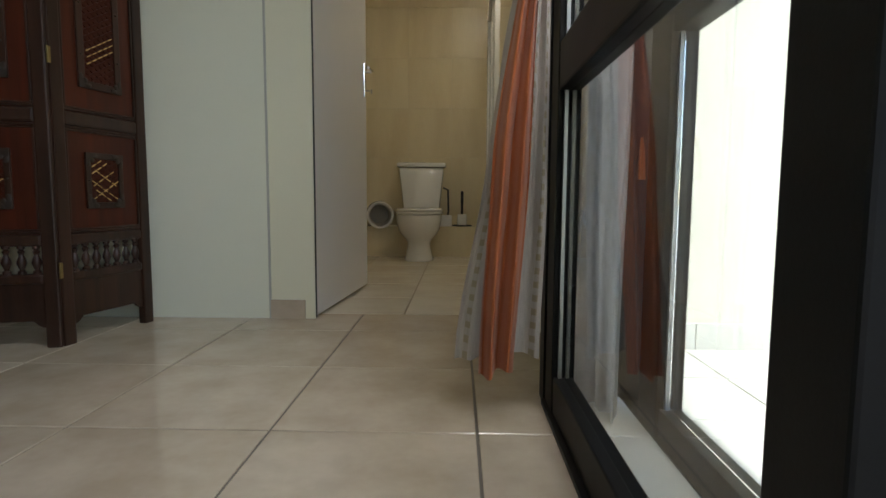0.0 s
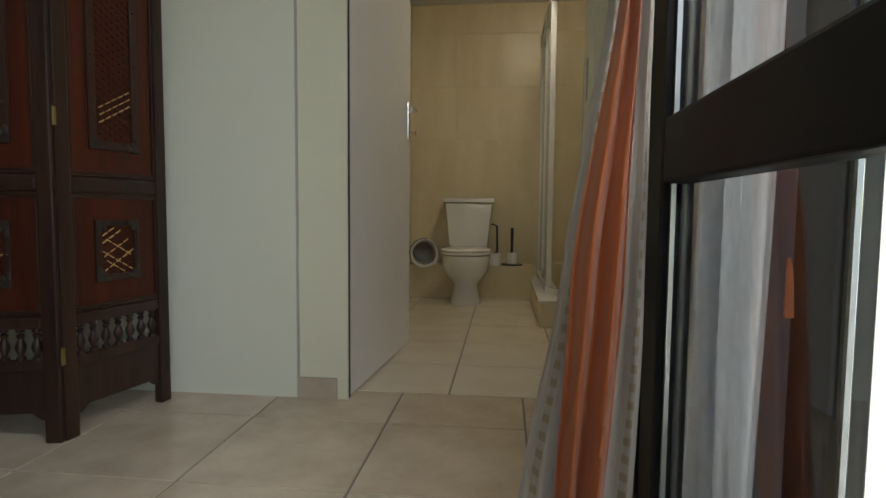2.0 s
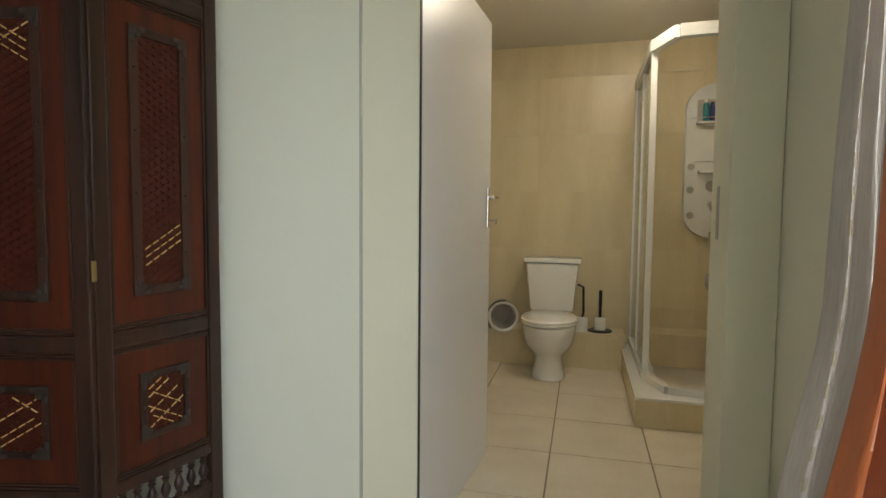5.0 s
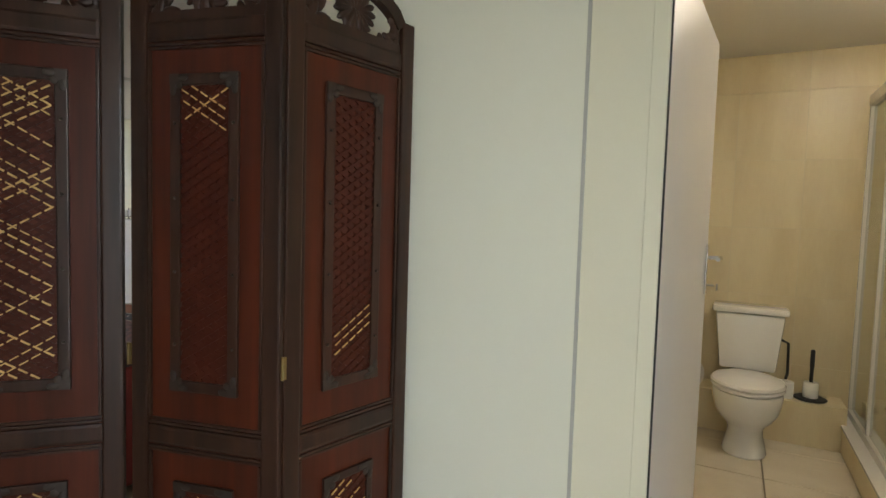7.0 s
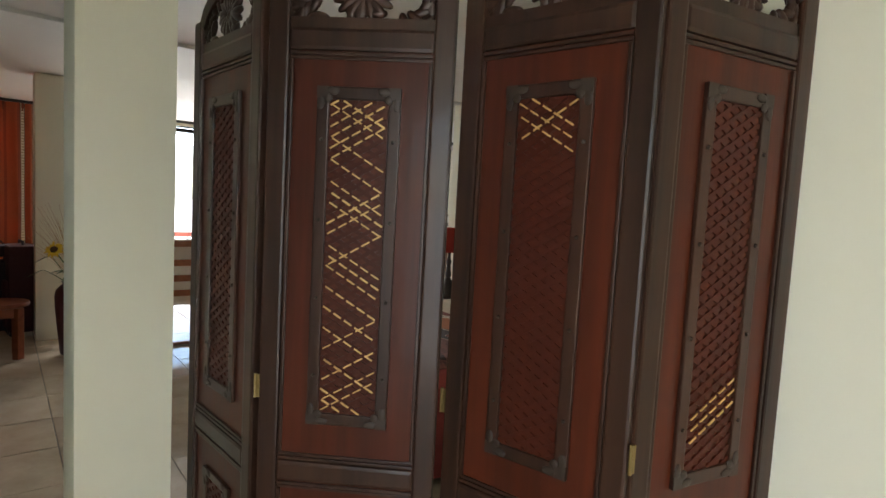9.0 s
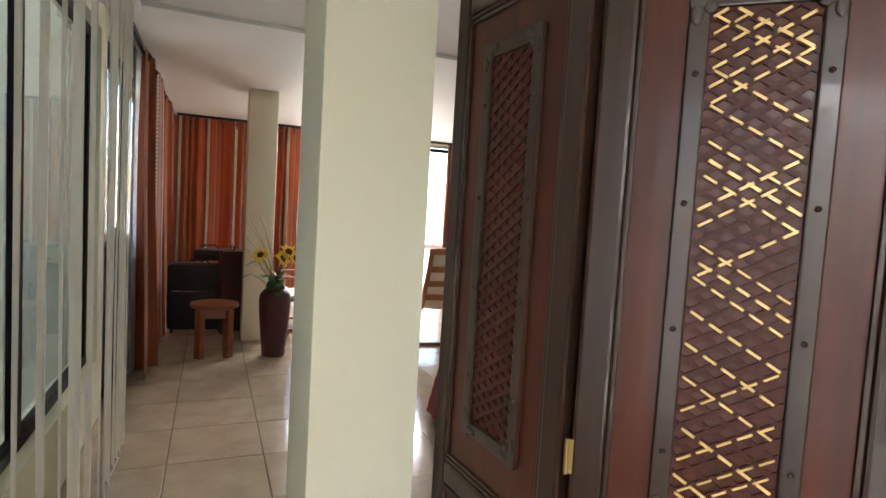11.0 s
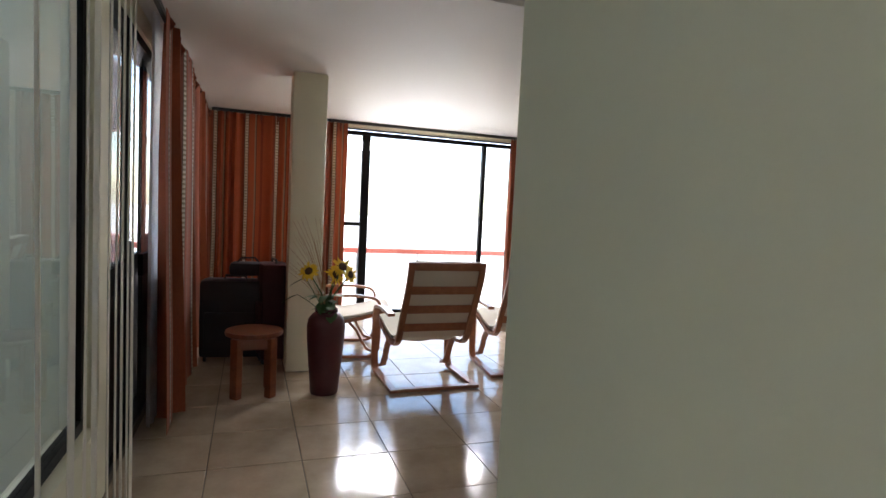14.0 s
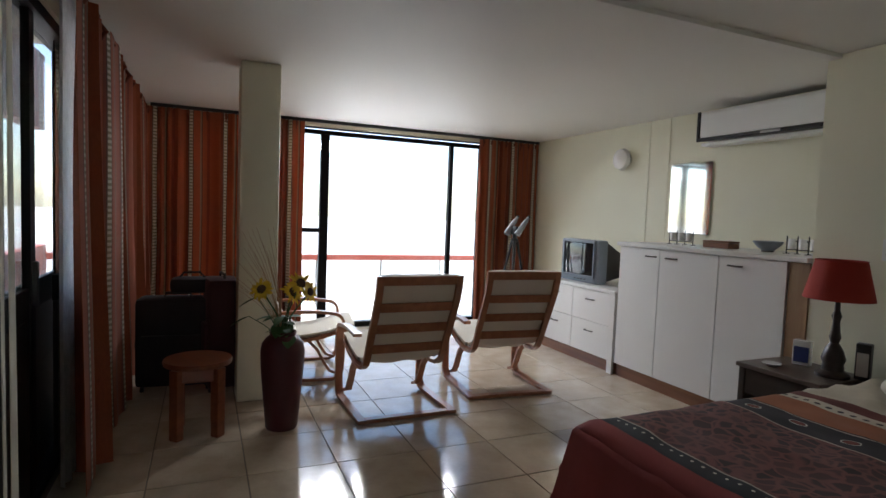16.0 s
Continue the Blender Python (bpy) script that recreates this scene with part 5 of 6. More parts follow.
part("side", box(bm_new(), -6.495, -6.43, CF - 0.004, CF + 0.018, 0.0, 0.735), M_CUPB, du)
tagged(finish("worktop", box(bm_new(), -7.66, -6.427, CF - 0.015, RIGHT - 0.002, 0.738, 0.768, 0.004), M_CUPB), "white worktop lying on the drawer unit", "worktop")

tv = thing("television", "grey cathode-ray television standing on the drawer unit", "television", pose(-7.12, 5.50, 0.769, 0, 0, 2) @ Matrix.Diagonal((0.86, 0.95, 0.93, 1)))
bm = box(bm_new(), -0.335, 0.335, 0.0, 0.13, 0.0, 0.47, 0.02)
part("front", bm, M_TV, tv, "", True)
bm = box(bm_new(), -0.30, 0.30, 0.13, 0.44, 0.02, 0.45, 0.02)
for v in bm.verts:
    if v.co.y > 0.3:
        v.co.x *= 0.62
        v.co.z = 0.05 + (v.co.z - 0.02) * 0.66
part("back", bm, M_BLACK, tv, "", True)
bm = box(bm_new(), -0.255, 0.255, -0.008, 0.01, 0.085, 0.435, 0.004)
for v in bm.verts:
    if v.co.y < 0:
        v.co.y -= 0.022 * (1 - (v.co.x / 0.27) ** 2)
part("screen", bm, M_TVGLASS, tv, "dark curved glass screen", True)
part("bezel", sweep(bm_new(), [(-0.275, -0.004, 0.07), (0.275, -0.004, 0.07), (0.275, -0.004, 0.45), (-0.275, -0.004, 0.45)], 0.03, 0.03, (0, 1, 0), True), M_TV, tv)
for x in (-0.06, 0.0, 0.06, 0.12):
    part("button", box(bm_new(), x - 0.012, x + 0.012, -0.006, 0.002, 0.03, 0.042), M_BLACK, tv)

# things on the cupboards
def candle_rack(m):
    c = thing("candle_rack", "black wire candle rack on the worktop", "candle holder", m)
    bm = bm_new()
    for z in (0.03, 0.09):
        tube(bm, [(-0.12, 0, z), (0.12, 0, z)], 0.004, 6)
    for x in (-0.12, -0.04, 0.04, 0.12):
        tube(bm, [(x, 0, 0), (x, 0, 0.125)], 0.0045, 6)
        tube(bm, [(x, -0.03, 0.003), (x, 0.03, 0.003)], 0.003, 5)
    part("frame", bm, M_BLACK, c)
    for x in (-0.08, 0.0, 0.08):
        part("candle", lathe(bm_new(), [(0.0001, 0.035), (0.026, 0.035), (0.026, 0.10), (0.022, 0.105), (0.0001, 0.104)], 16, x), M_OPAL, c, "stub of white candle", True)


candle_rack(pose(-6.02, 5.72, 1.223, 0, 0, 4))
candle_rack(pose(-4.95, 5.70, 1.223, 0, 0, -3))
bx2 = thing("wooden_box", "flat dark wooden box on the worktop", "box", pose(-5.62, 5.72, 1.223))
part("body", box(bm_new(), -0.12, 0.12, -0.06, 0.06, 0, 0.042, 0.004), M_PLINTH, bx2)
part("lid", box(bm_new(), -0.122, 0.122, -0.062, 0.062, 0.0435, 0.058, 0.004), M_PLINTH, bx2)
bw = thing("bowl", "small dark blue-grey bowl on the worktop", "bowl", pose(-5.22, 5.72, 1.223))
part("body", lathe(bm_new(), [(0.0001, 0.0), (0.035, 0.0), (0.04, 0.01), (0.085, 0.05), (0.10, 0.075), (0.095, 0.078), (0.078, 0.055), (0.0001, 0.018)], 28), M_TV, bw, "", True)
part("foot", lathe(bm_new(), [(0.038, -0.0005), (0.042, 0.002), (0.038, 0.012)], 20), M_BLACK, bw)

mi = thing("wall_mirror", "frameless wall mirror above the cupboards", "mirror", pose(-6.28, RIGHT - 0.008, 1.64))
part("glass", box(bm_new(), -0.235, 0.235, -0.005, 0.004, -0.325, 0.325), M_MIRROR, mi)
for x, z in ((-0.2, -0.328), (0.2, -0.328), (0, 0.328)):
    part("clip", box(bm_new(), x - 0.012, x + 0.012, -0.008, 0.006, z - 0.008, z + 0.008), M_STEEL, mi)
boxes("wall_strip", M_WALL, "cream cover strips on the wall joints", "trim", (-6.585, -6.565, RIGHT - 0.006, RIGHT - 0.0005, 1.23, CEIL), (-6.845, -6.825, RIGHT - 0.006, RIGHT - 0.0005, 0.78, CEIL))

ac = thing("air_conditioner", "white wall air conditioner with dark front trim", "air conditioner", pose(-5.45, RIGHT - 0.002, 2.09))
part("body", box(bm_new(), -0.60, 0.70, -0.20, 0.0, 0.03, 0.28, 0.02), M_CUPB, ac, "", True)
part("front_panel", box(bm_new(), -0.575, 0.675, -0.215, -0.202, 0.055, 0.255, 0.004), M_WHITE, ac)
bm = box(bm_new(), -0.605, 0.705, -0.222, -0.203, 0.022, 0.052, 0.003)
box(bm, -0.605, -0.58, -0.222, -0.203, 0.053, 0.275, 0.003)
part("trim", bm, M_BLACK, ac, "dark grey trim")
part("vane", box(bm_new(), -0.58, 0.66, -0.19, -0.05, -0.015, 0.012, 0.008), M_CUPB, ac)
part("badge", box(bm_new(), 0.0, 0.16, -0.226, -0.2225, 0.028, 0.046), M_STEEL, ac)
wl = thing("wall_light", "round opal glass wall light", "light", pose(-7.16, RIGHT - 0.002, 2.06, 90, 0, 0))
part("globe", lathe(bm_new(), [(0.10, 0.03), (0.115, 0.05), (0.105, 0.09), (0.06, 0.115), (0.0001, 0.122)], 28), M_OPAL, wl, "", True)
part("base", lathe(bm_new(), [(0.0001, 0.0), (0.075, 0.0), (0.08, 0.012), (0.098, 0.029)], 28), M_CERAMIC, wl, "", True)

M_GREYP = material("grey_enamel", (0.32, 0.33, 0.35), 0.35, scale=12, grain=180, bump=0.1)
bi = thing("binoculars", "grey large binoculars on a black tripod", "binoculars", pose(-7.95, 5.22, 0))
for a in (90, 210, 330):
    ca, sa = math.cos(radians(a)), math.sin(radians(a))
    lg = part("leg", tube(bm_new(), [(0.33 * ca, 0.33 * sa, 0.012), (0.17 * ca, 0.17 * sa, 0.55), (0.03 * ca, 0.03 * sa, 1.15)], [0.010, 0.014, 0.017], 8), M_BLACK, bi)
    part("rubber_foot", lathe(bm_new(), [(0.0001, 0.0), (0.018, 0.0), (0.014, 0.03)], 12, 0.33 * ca, 0.33 * sa), M_BLACK, lg)
part("centre_column", lathe(bm_new(), [(0.02, 0.85), (0.02, 1.12), (0.04, 1.13), (0.04, 1.16), (0.025, 1.17), (0.025, 1.20), (0.035, 1.21)], 16), M_BLACK, bi, "", True)
for s in (-1, 1):
    d = Matrix.Translation((s * 0.07, 0.03 + s * 0.03, 1.31)) @ Matrix.Rotation(radians(145), 4, "X") @ Matrix.Scale(0.62, 4)
    bm = bm_new()
    for r0, r1, z0, z1 in ((0.058, 0.058, 0.12, 0.20), (0.05, 0.056, -0.02, 0.12), (0.042, 0.048, -0.12, -0.02), (0.026, 0.03, -0.19, -0.12)):
        cyl(bm, r0, r1, z0, z1, 0, 0, 20, d)
    part("barrel", bm, M_GREYP, bi, "", True)
    part("eyecup", cyl(bm_new(), 0.03, 0.027, -0.22, -0.19, 0, 0, 16, d), M_BLACK, bi)
part("yoke", box(bm_new(), -0.06, 0.06, -0.02, 0.04, 1.205, 1.30, 0.008), M_BLACK, bi)

# ---- bed and bedside ----
def bedspread_material():
    m = bpy.data.materials.new("patterned_bedspread")
    m.use_nodes = True
    n, l = m.node_tree.nodes, m.node_tree.links
    b = n["Principled BSDF"]
    b.inputs["Roughness"].default_value = 0.85
    b.inputs["Sheen Weight"].default_value = 0.04
    tc = n.new("ShaderNodeTexCoord")
    sep = n.new("ShaderNodeSeparateXYZ")
    l.new(tc.outputs["UV"], sep.inputs[0])

    def math_(op, a, v=None, w=None):
        q = n.new("ShaderNodeMath")
        q.operation = op
        for i, z in enumerate((a, v, w)):
            if z is None:
                continue
            if isinstance(z, (int, float)):
                q.inputs[i].default_value = z
            else:
                l.new(z, q.inputs[i])
        return q.outputs[0]

    def mixc(f, a, c):
        q = n.new("ShaderNodeMix")
        q.data_type = "RGBA"
        for i, z in ((0, f), (6, a), (7, c)):
            if isinstance(z, tuple):
                q.inputs[i].default_value = (*z, 1)
            else:
                l.new(z, q.inputs[i])
        return q.outputs[2]

    def band(lo, hi):
        return math_("MULTIPLY", math_("GREATER_THAN", v, lo), math_("LESS_THAN", v, hi))
    u, v = sep.outputs[0], sep.outputs[1]
    ramp = n.new("ShaderNodeValToRGB")
    ramp.color_ramp.interpolation = "CONSTANT"
    L = 3.0
    stops = ((0.0, (0.30, 0.05, 0.045)), (0.62, (0.025, 0.025, 0.035)), (0.705, (0.21, 0.082, 0.076)), (1.30, (0.028, 0.025, 0.034)), (1.47, (0.36, 0.12, 0.05)), (1.66, (0.62, 0.56, 0.46)), (1.74, (0.16, 0.035, 0.03)), (1.82, (0.58, 0.52, 0.42)))
    for k, (p, c) in enumerate(stops):
        el = ramp.color_ramp.elements[k] if k < 2 else ramp.color_ramp.elements.new(p / L)
        el.position, el.color = p / L, (*c, 1)
    l.new(math_("DIVIDE", v, L), ramp.inputs[0])
    col = ramp.outputs[0]
    wn = n.new("ShaderNodeTexNoise")
    wn.inputs["Scale"].default_value = 11
    l.new(tc.outputs["UV"], wn.inputs["Vector"])
    wv = n.new("ShaderNodeVectorMath")
    wv.operation = "MULTIPLY_ADD"
    wv.inputs[1].default_value = (0.07, 0.07, 0.0)
    l.new(wn.outputs["Color"], wv.inputs[0])
    l.new(tc.outputs["UV"], wv.inputs[2])
    vo = n.new("ShaderNodeTexVoronoi")
    vo.feature = "DISTANCE_TO_EDGE"
    vo.inputs["Scale"].default_value = 19
    l.new(wv.outputs[0], vo.inputs["Vector"])
    vc = n.new("ShaderNodeTexVoronoi")
    vc.inputs["Scale"].default_value = 19
    l.new(wv.outputs[0], vc.inputs["Vector"])
    spot = n.new("ShaderNodeMapRange")
    spot.inputs["From Min"].default_value, spot.inputs["From Max"].default_value = 0.06, 0.16
    l.new(vo.outputs["Distance"], spot.inputs["Value"])
    sepc = n.new("ShaderNodeSeparateColor")
    l.new(vc.outputs["Color"], sepc.inputs[0])
    share = math_("MULTIPLY_ADD", sepc.outputs[0], 0.55, 0.45)
    col = mixc(math_("MULTIPLY", math_("MULTIPLY", spot.outputs[0], share), band(0.72, 1.28)), col, (0.045, 0.028, 0.032))

    def dots(lo, hi, mid, pitch, r0, r1, colr, stretch=1.0):
        fu = math_("SUBTRACT", math_("FLOORED_MODULO", u, pitch), pitch / 2)
        fv = math_("MULTIPLY", math_("SUBTRACT", v, mid), stretch)
        r = math_("SQRT", math_("ADD", math_("MULTIPLY", fu, fu), math_("MULTIPLY", fv, fv)))
        ring = math_("MULTIPLY", math_("GREATER_THAN", r, r0), math_("LESS_THAN", r, r1))
        return mixc(math_("MULTIPLY", ring, band(lo, hi)), col, colr)
    col = dots(0.64, 0.70, 0.682, 0.045, 0.0, 0.0058, (0.7, 0.66, 0.58))
    col = dots(1.31, 1.46, 1.385, 0.20, 0.029, 0.034, (0.62, 0.58, 0.52), 1.2)
    col = dots(1.31, 1.46, 1.385, 0.20, 0.0, 0.026, (0.20, 0.05, 0.04), 1.2)
    col = dots(1.66, 1.74, 1.70, 0.05, 0.0, 0.013, (0.05, 0.04, 0.05), 1.0)
    for e in (0.71, 1.295, 1.465):
        col = mixc(band(e - 0.004, e + 0.004), col, (0.5, 0.42, 0.36))
    ns = n.new("ShaderNodeTexNoise")
    ns.inputs["Scale"].default_value = 7
    ns.inputs["Detail"].default_value = 6
    l.new(tc.outputs["UV"], ns.inputs["Vector"])
    mr = n.new("ShaderNodeMapRange")
    mr.inputs["To Min"].default_value, mr.inputs["To Max"].default_value = 0.75, 1.2
    l.new(ns.outputs["Fac"], mr.inputs["Value"])
    mm = n.new("ShaderNodeMix")
    mm.data_type = "RGBA"
    mm.blend_type = "MULTIPLY"
    mm.inputs[0].default_value = 1
    l.new(col, mm.inputs[6])
    l.new(mr.outputs[0], mm.inputs[7])
    l.new(mm.outputs[2], b.inputs["Base Color"])
    bp = n.new("ShaderNodeBump")
    bp.inputs["Strength"].default_value = 0.35
    bp.inputs["Distance"].default_value = 0.006
    l.new(ns.outputs["Fac"], bp.inputs["Height"])
    l.new(bp.outputs[0], b.inputs["Normal"])
    return m


M_SPREAD = bedspread_material()
bd = thing("bed", "double bed with a dark headboard and red valance", "bed")
BX0, BX1, BY0, BY1 = -4.24, -2.66, 3.34, 5.34
part("base", box(bm_new(), BX0 + 0.05, BX1 - 0.05, BY0 + 0.06, BY1, 0.06, 0.36, 0.02), M_RED, bd)
part("mattress", box(bm_new(), BX0 + 0.03, BX1 - 0.03, BY0 + 0.04, BY1, 0.361, 0.575, 0.05), M_CUSHION, bd, "", True)
for x in (BX0 + 0.12, BX1 - 0.12):
    for y in (BY0 + 0.14, BY1 - 0.1):
        part("foot", cyl(bm_new(), 0.025, 0.03, 0.0, 0.06, x, y, 12), M_BLACK, bd)
hbm = box(bm_new(), BX0 + 0.3, BX1 - 0.04, BY1 + 0.01, BY1 + 0.06, 0.1, 0.98, 0.012)
part("headboard", hbm, M_DARKW, bd, "dark wooden headboard")


def drape(u, v):
    """Cloth over the mattress: u across, v from the foot hem to the head, both along the cloth."""
    hang = 0.56
    def fold(s, length):
        # along the cloth: hang, over the edge, flat
        if s < hang:
            return -0.012, -(hang - s)
        return s - hang, 0.0
    y, zy = fold(v, 0)
    w = BX1 - BX0
    if u < hang:
        x, zx = -0.012, -(hang - u)
    elif u > hang + w:
        x, zx = w + 0.012, -(u - hang - w)
    else:
        x, zx = u - hang, 0.0
    return x, y, zx, zy


bs_ = thing("bedspread", "red and black patterned bedspread with leopard print and dotted bands", "bedspread")
bm = bm_new()
uvl = bm.loops.layers.uv.new("UVMap")
NU, NV = 96, 84
TU, TV = BX1 - BX0 + 1.12, 0.62 + 1.98
vv = {}
for i in range(NU + 1):
    for j in range(NV + 1):
        u, v = TU * i / NU, TV * j / NV
        x, y, zx, zy = drape(u, v)
        top = 0.615 + 0.014 * noise.noise((x * 2.2, y * 2.2, 0.3)) + 0.007 * noise.noise((x * 7, y * 7, 1.3)) + (0.010 + 0.016 * (v > 1.9)) * (1 - abs(noise.noise((x * 2.0 + y * 3.2, y * 1.7 - x * 1.4, 4.1)))) ** 5
        drop = max(-zx, -zy)
        # rounded shoulder
        ex = min(max(x, 0), max(BX1 - BX0 - x, 0)) if zx == 0 else 0
        ey = max(y, 0) if zy == 0 else 0
        sh_ = min(ex, ey)
        top -= 0.045 * max(0.0, 1 - sh_ / 0.07) ** 2
        flare = 0.10 * (drop / 0.56) + 0.018 * math.sin(14 * (x + y) + 3 * math.sin(3 * x)) * (drop / 0.56)
        px, py = BX0 + x, BY0 + y
        if zx < 0:
            px += -flare if x < 0.5 else flare
        if zy < 0:
            py -= flare
        vv[i, j] = bm.verts.new((px, py, max(top - drop * 0.98, 0.045 + 0.01 * math.sin(9 * (x + y)))))
bmv = bm_new()
uvh = bmv.loops.layers.uv.new("UVMap")
hung = {}
for i in range(NU):
    for j in range(NV):
        ids = ((i, j), (i + 1, j), (i + 1, j + 1), (i, j + 1))
        um, vm = TU * (i + 0.5) / NU, TV * (j + 0.5) / NV
        if um < 0.56 or um > TU - 0.56 or vm < 0.56:
            for q in ids:
                if q not in hung:
                    hung[q] = bmv.verts.new(vv[q].co)
            f = bmv.faces.new([hung[q] for q in ids])
            for lp, (a, c) in zip(f.loops, ids):
                uu, v_ = TU * a / NU, TV * c / NV
                lp[uvh].uv = (uu, min(v_, 0.60) if (um < 0.56 or um > TU - 0.56) else v_)
            continue
        f = bm.faces.new([vv[q] for q in ids])
        for lp, (a, c) in zip(f.loops, ((i, j), (i + 1, j), (i + 1, j + 1), (i, j + 1))):
            uu, v_ = TU * a / NU, TV * c / NV
            lp[uvl].uv = (uu, v_)
bmesh.ops.delete(bm, geom=[v for v in bm.verts if not v.link_faces], context="VERTS")
for nm, b_, lab in (("cloth", bm, "patterned top"), ("hanging_side", bmv, "plain red hanging sides")):
    sp_ob = part(nm, b_, M_SPREAD, bs_, lab, True)
    sol = sp_ob.modifiers.new("thickness", "SOLIDIFY")
    sol.thickness = 0.006
for k, (x, y) in enumerate(((-3.78, 5.12), (-3.05, 5.10))):
    pl = thing("pillow", "cream pillow lying at the bed head", "pillow", pose(x + 0.05, y + 0.02, 0.665, 4, 0, 3 - 6 * k), "bed pillows")
    bm = bm_new()
    bmesh.ops.create_uvsphere(bm, u_segments=28, v_segments=16, radius=1)
    for v in bm.verts:
        c = v.co
        e = 0.38
        v.co = Vector((math.copysign(abs(c.x) ** e, c.x) * 0.33, math.copysign(abs(c.y) ** e, c.y) * 0.21, c.z * 0.06))
    part("case", bm, M_CUSHION, pl, "", True)
M_DKCUSH = material("navy_circle_cushion", (0.03, 0.03, 0.045), 0.85, alt=(0.09, 0.03, 0.03), scale=9, grain=260, bump=0.4, amount=1)
dc = thing("cushion", "dark navy cushion with red rings leaning on the headboard", "cushion", pose(-3.62, 5.17, 0.84, 62, 0, 2))
bm = bm_new()
bmesh.ops.create_uvsphere(bm, u_segments=24, v_segments=14, radius=1)
for v in bm.verts:
    c = v.co
    v.co = Vector((math.copysign(abs(c.x) ** 0.4, c.x) * 0.27, math.copysign(abs(c.y) ** 0.4, c.y) * 0.17, c.z * 0.06))
part("case", bm, M_DKCUSH, dc, "", True)
for k in range(5):
    bm = bm_new()
    cx, cy = -0.2 + 0.1 * k, -0.03
    tube(bm, [(cx + 0.028 * math.cos(a * 0.5236), cy + 0.028 * math.sin(a * 0.5236), 0.0605 - 0.12 * (cx * cx + cy * cy) * 0) for a in range(13)], 0.003, 5)
    part("ring", bm, M_CUSHION, dc)

# tabletop wood lightened to carry the reflection on it
M_TOPB = wood("sheen_grey_brown_top", (0.13, 0.10, 0.085), (0.085, 0.062, 0.05), 0.35, axis=0)
ns_ = thing("bedside_table", "dark wooden bedside table with an open shelf", "table", pose(-4.60, 5.18, 0))
part("tabletop", box(bm_new(), -0.205, 0.30, -0.24, 0.22, 0.555, 0.582, 0.006), M_TOPB, ns_, "grey-brown top with its reflected sheen put into the colour")
for x in (-0.175, 0.26):
    for y in (-0.20, 0.18):
        part("leg", box(bm_new(), x - 0.02, x + 0.02, y - 0.02, y + 0.02, 0.0, 0.554, 0.004), M_DARKW, ns_)
part("shelf", box(bm_new(), -0.154, 0.24, -0.18, 0.16, 0.16, 0.18, 0.003), M_DARKW, ns_)
part("apron", box(bm_new(), -0.154, 0.24, -0.215, -0.20, 0.40, 0.554, 0.003), M_DARKW, ns_)
part("apron", box(bm_new(), -0.192, -0.177, -0.18, 0.16, 0.20, 0.554, 0.003), M_DARKW, ns_)
lp_ = thing("table_lamp", "table lamp with turned black base and red fabric shade", "lamp", pose(-4.40, 5.20, 0.583))
part("base", lathe(bm_new(), [(0.0001, 0.0), (0.085, 0.0), (0.085, 0.015), (0.055, 0.035), (0.05, 0.07), (0.06, 0.10), (0.045, 0.15), (0.022, 0.19), (0.03, 0.22), (0.022, 0.26), (0.018, 0.31), (0.026, 0.34), (0.015, 0.37), (0.012, 0.45)], 24), M_DARKW, lp_, "", True)
part("shade", lathe(bm_new(), [(0.172, 0.435), (0.122, 0.65), (0.120, 0.65), (0.170, 0.435)], 36, cap=False), M_SHADE, lp_, "tapered red fabric shade", True)
part("shade_ring", lathe(bm_new(), [(0.123, 0.645), (0.125, 0.653), (0.119, 0.653), (0.117, 0.645)], 30, cap=False), M_SHADE, lp_)
part("bulb", lathe(bm_new(), [(0.012, 0.45), (0.03, 0.50), (0.03, 0.53), (0.0001, 0.56)], 16), M_OPAL, lp_, "", True)
for x, y, w, d, h, mt, nm, lab in ((-4.62, 5.27, 0.095, 0.05, 0.15, M_CERAMIC, "tissue_box", "blue and white carton on the bedside table"), (-4.49, 5.33, 0.06, 0.05, 0.14, M_BLACK, "clock_radio", "small black radio on the bedside table"), (-4.30, 5.30, 0.07, 0.06, 0.20, M_BLACK, "telephone", "black and silver cordless phone on the bedside table")):
    t = thing(nm, lab, nm.replace("_", " "), pose(x, y, 0.583, 0, 0, 18))
    part("body", box(bm_new(), -w / 2, w / 2, -d / 2, d / 2, 0, h, 0.006), mt, t)
    part("print", box(bm_new(), -w / 2 + 0.008, w / 2 - 0.008, -d / 2 - 0.002, -d / 2 + 0.001, 0.02, h * 0.75), M_BLUE2 if nm == "tissue_box" else M_STEEL, t)
ash = thing("saucer", "small white saucer on the bedside table", "dish", pose(-4.66, 5.06, 0.583))
part("body", lathe(bm_new(), [(0.0001, 0.0), (0.03, 0.0), (0.05, 0.012), (0.052, 0.016), (0.03, 0.01), (0.0001, 0.008)], 20), M_CERAMIC, ash, "", True)
part("rim", lathe(bm_new(), [(0.050, 0.013), (0.053, 0.016), (0.050, 0.017)], 20), M_CERAMIC, ash)
sw = thing("light_switch", "small grey switch on the wall over the bed", "switch", pose(-4.28, HEAD_Y - 0.001, 1.30))
part("plate", box(bm_new(), -0.035, 0.035, -0.012, 0.0, -0.06, 0.06, 0.004), M_WHITE, sw)
part("rocker", box(bm_new(), -0.012, 0.012, -0.02, -0.0125, -0.03, 0.03, 0.003), M_STEEL, sw)

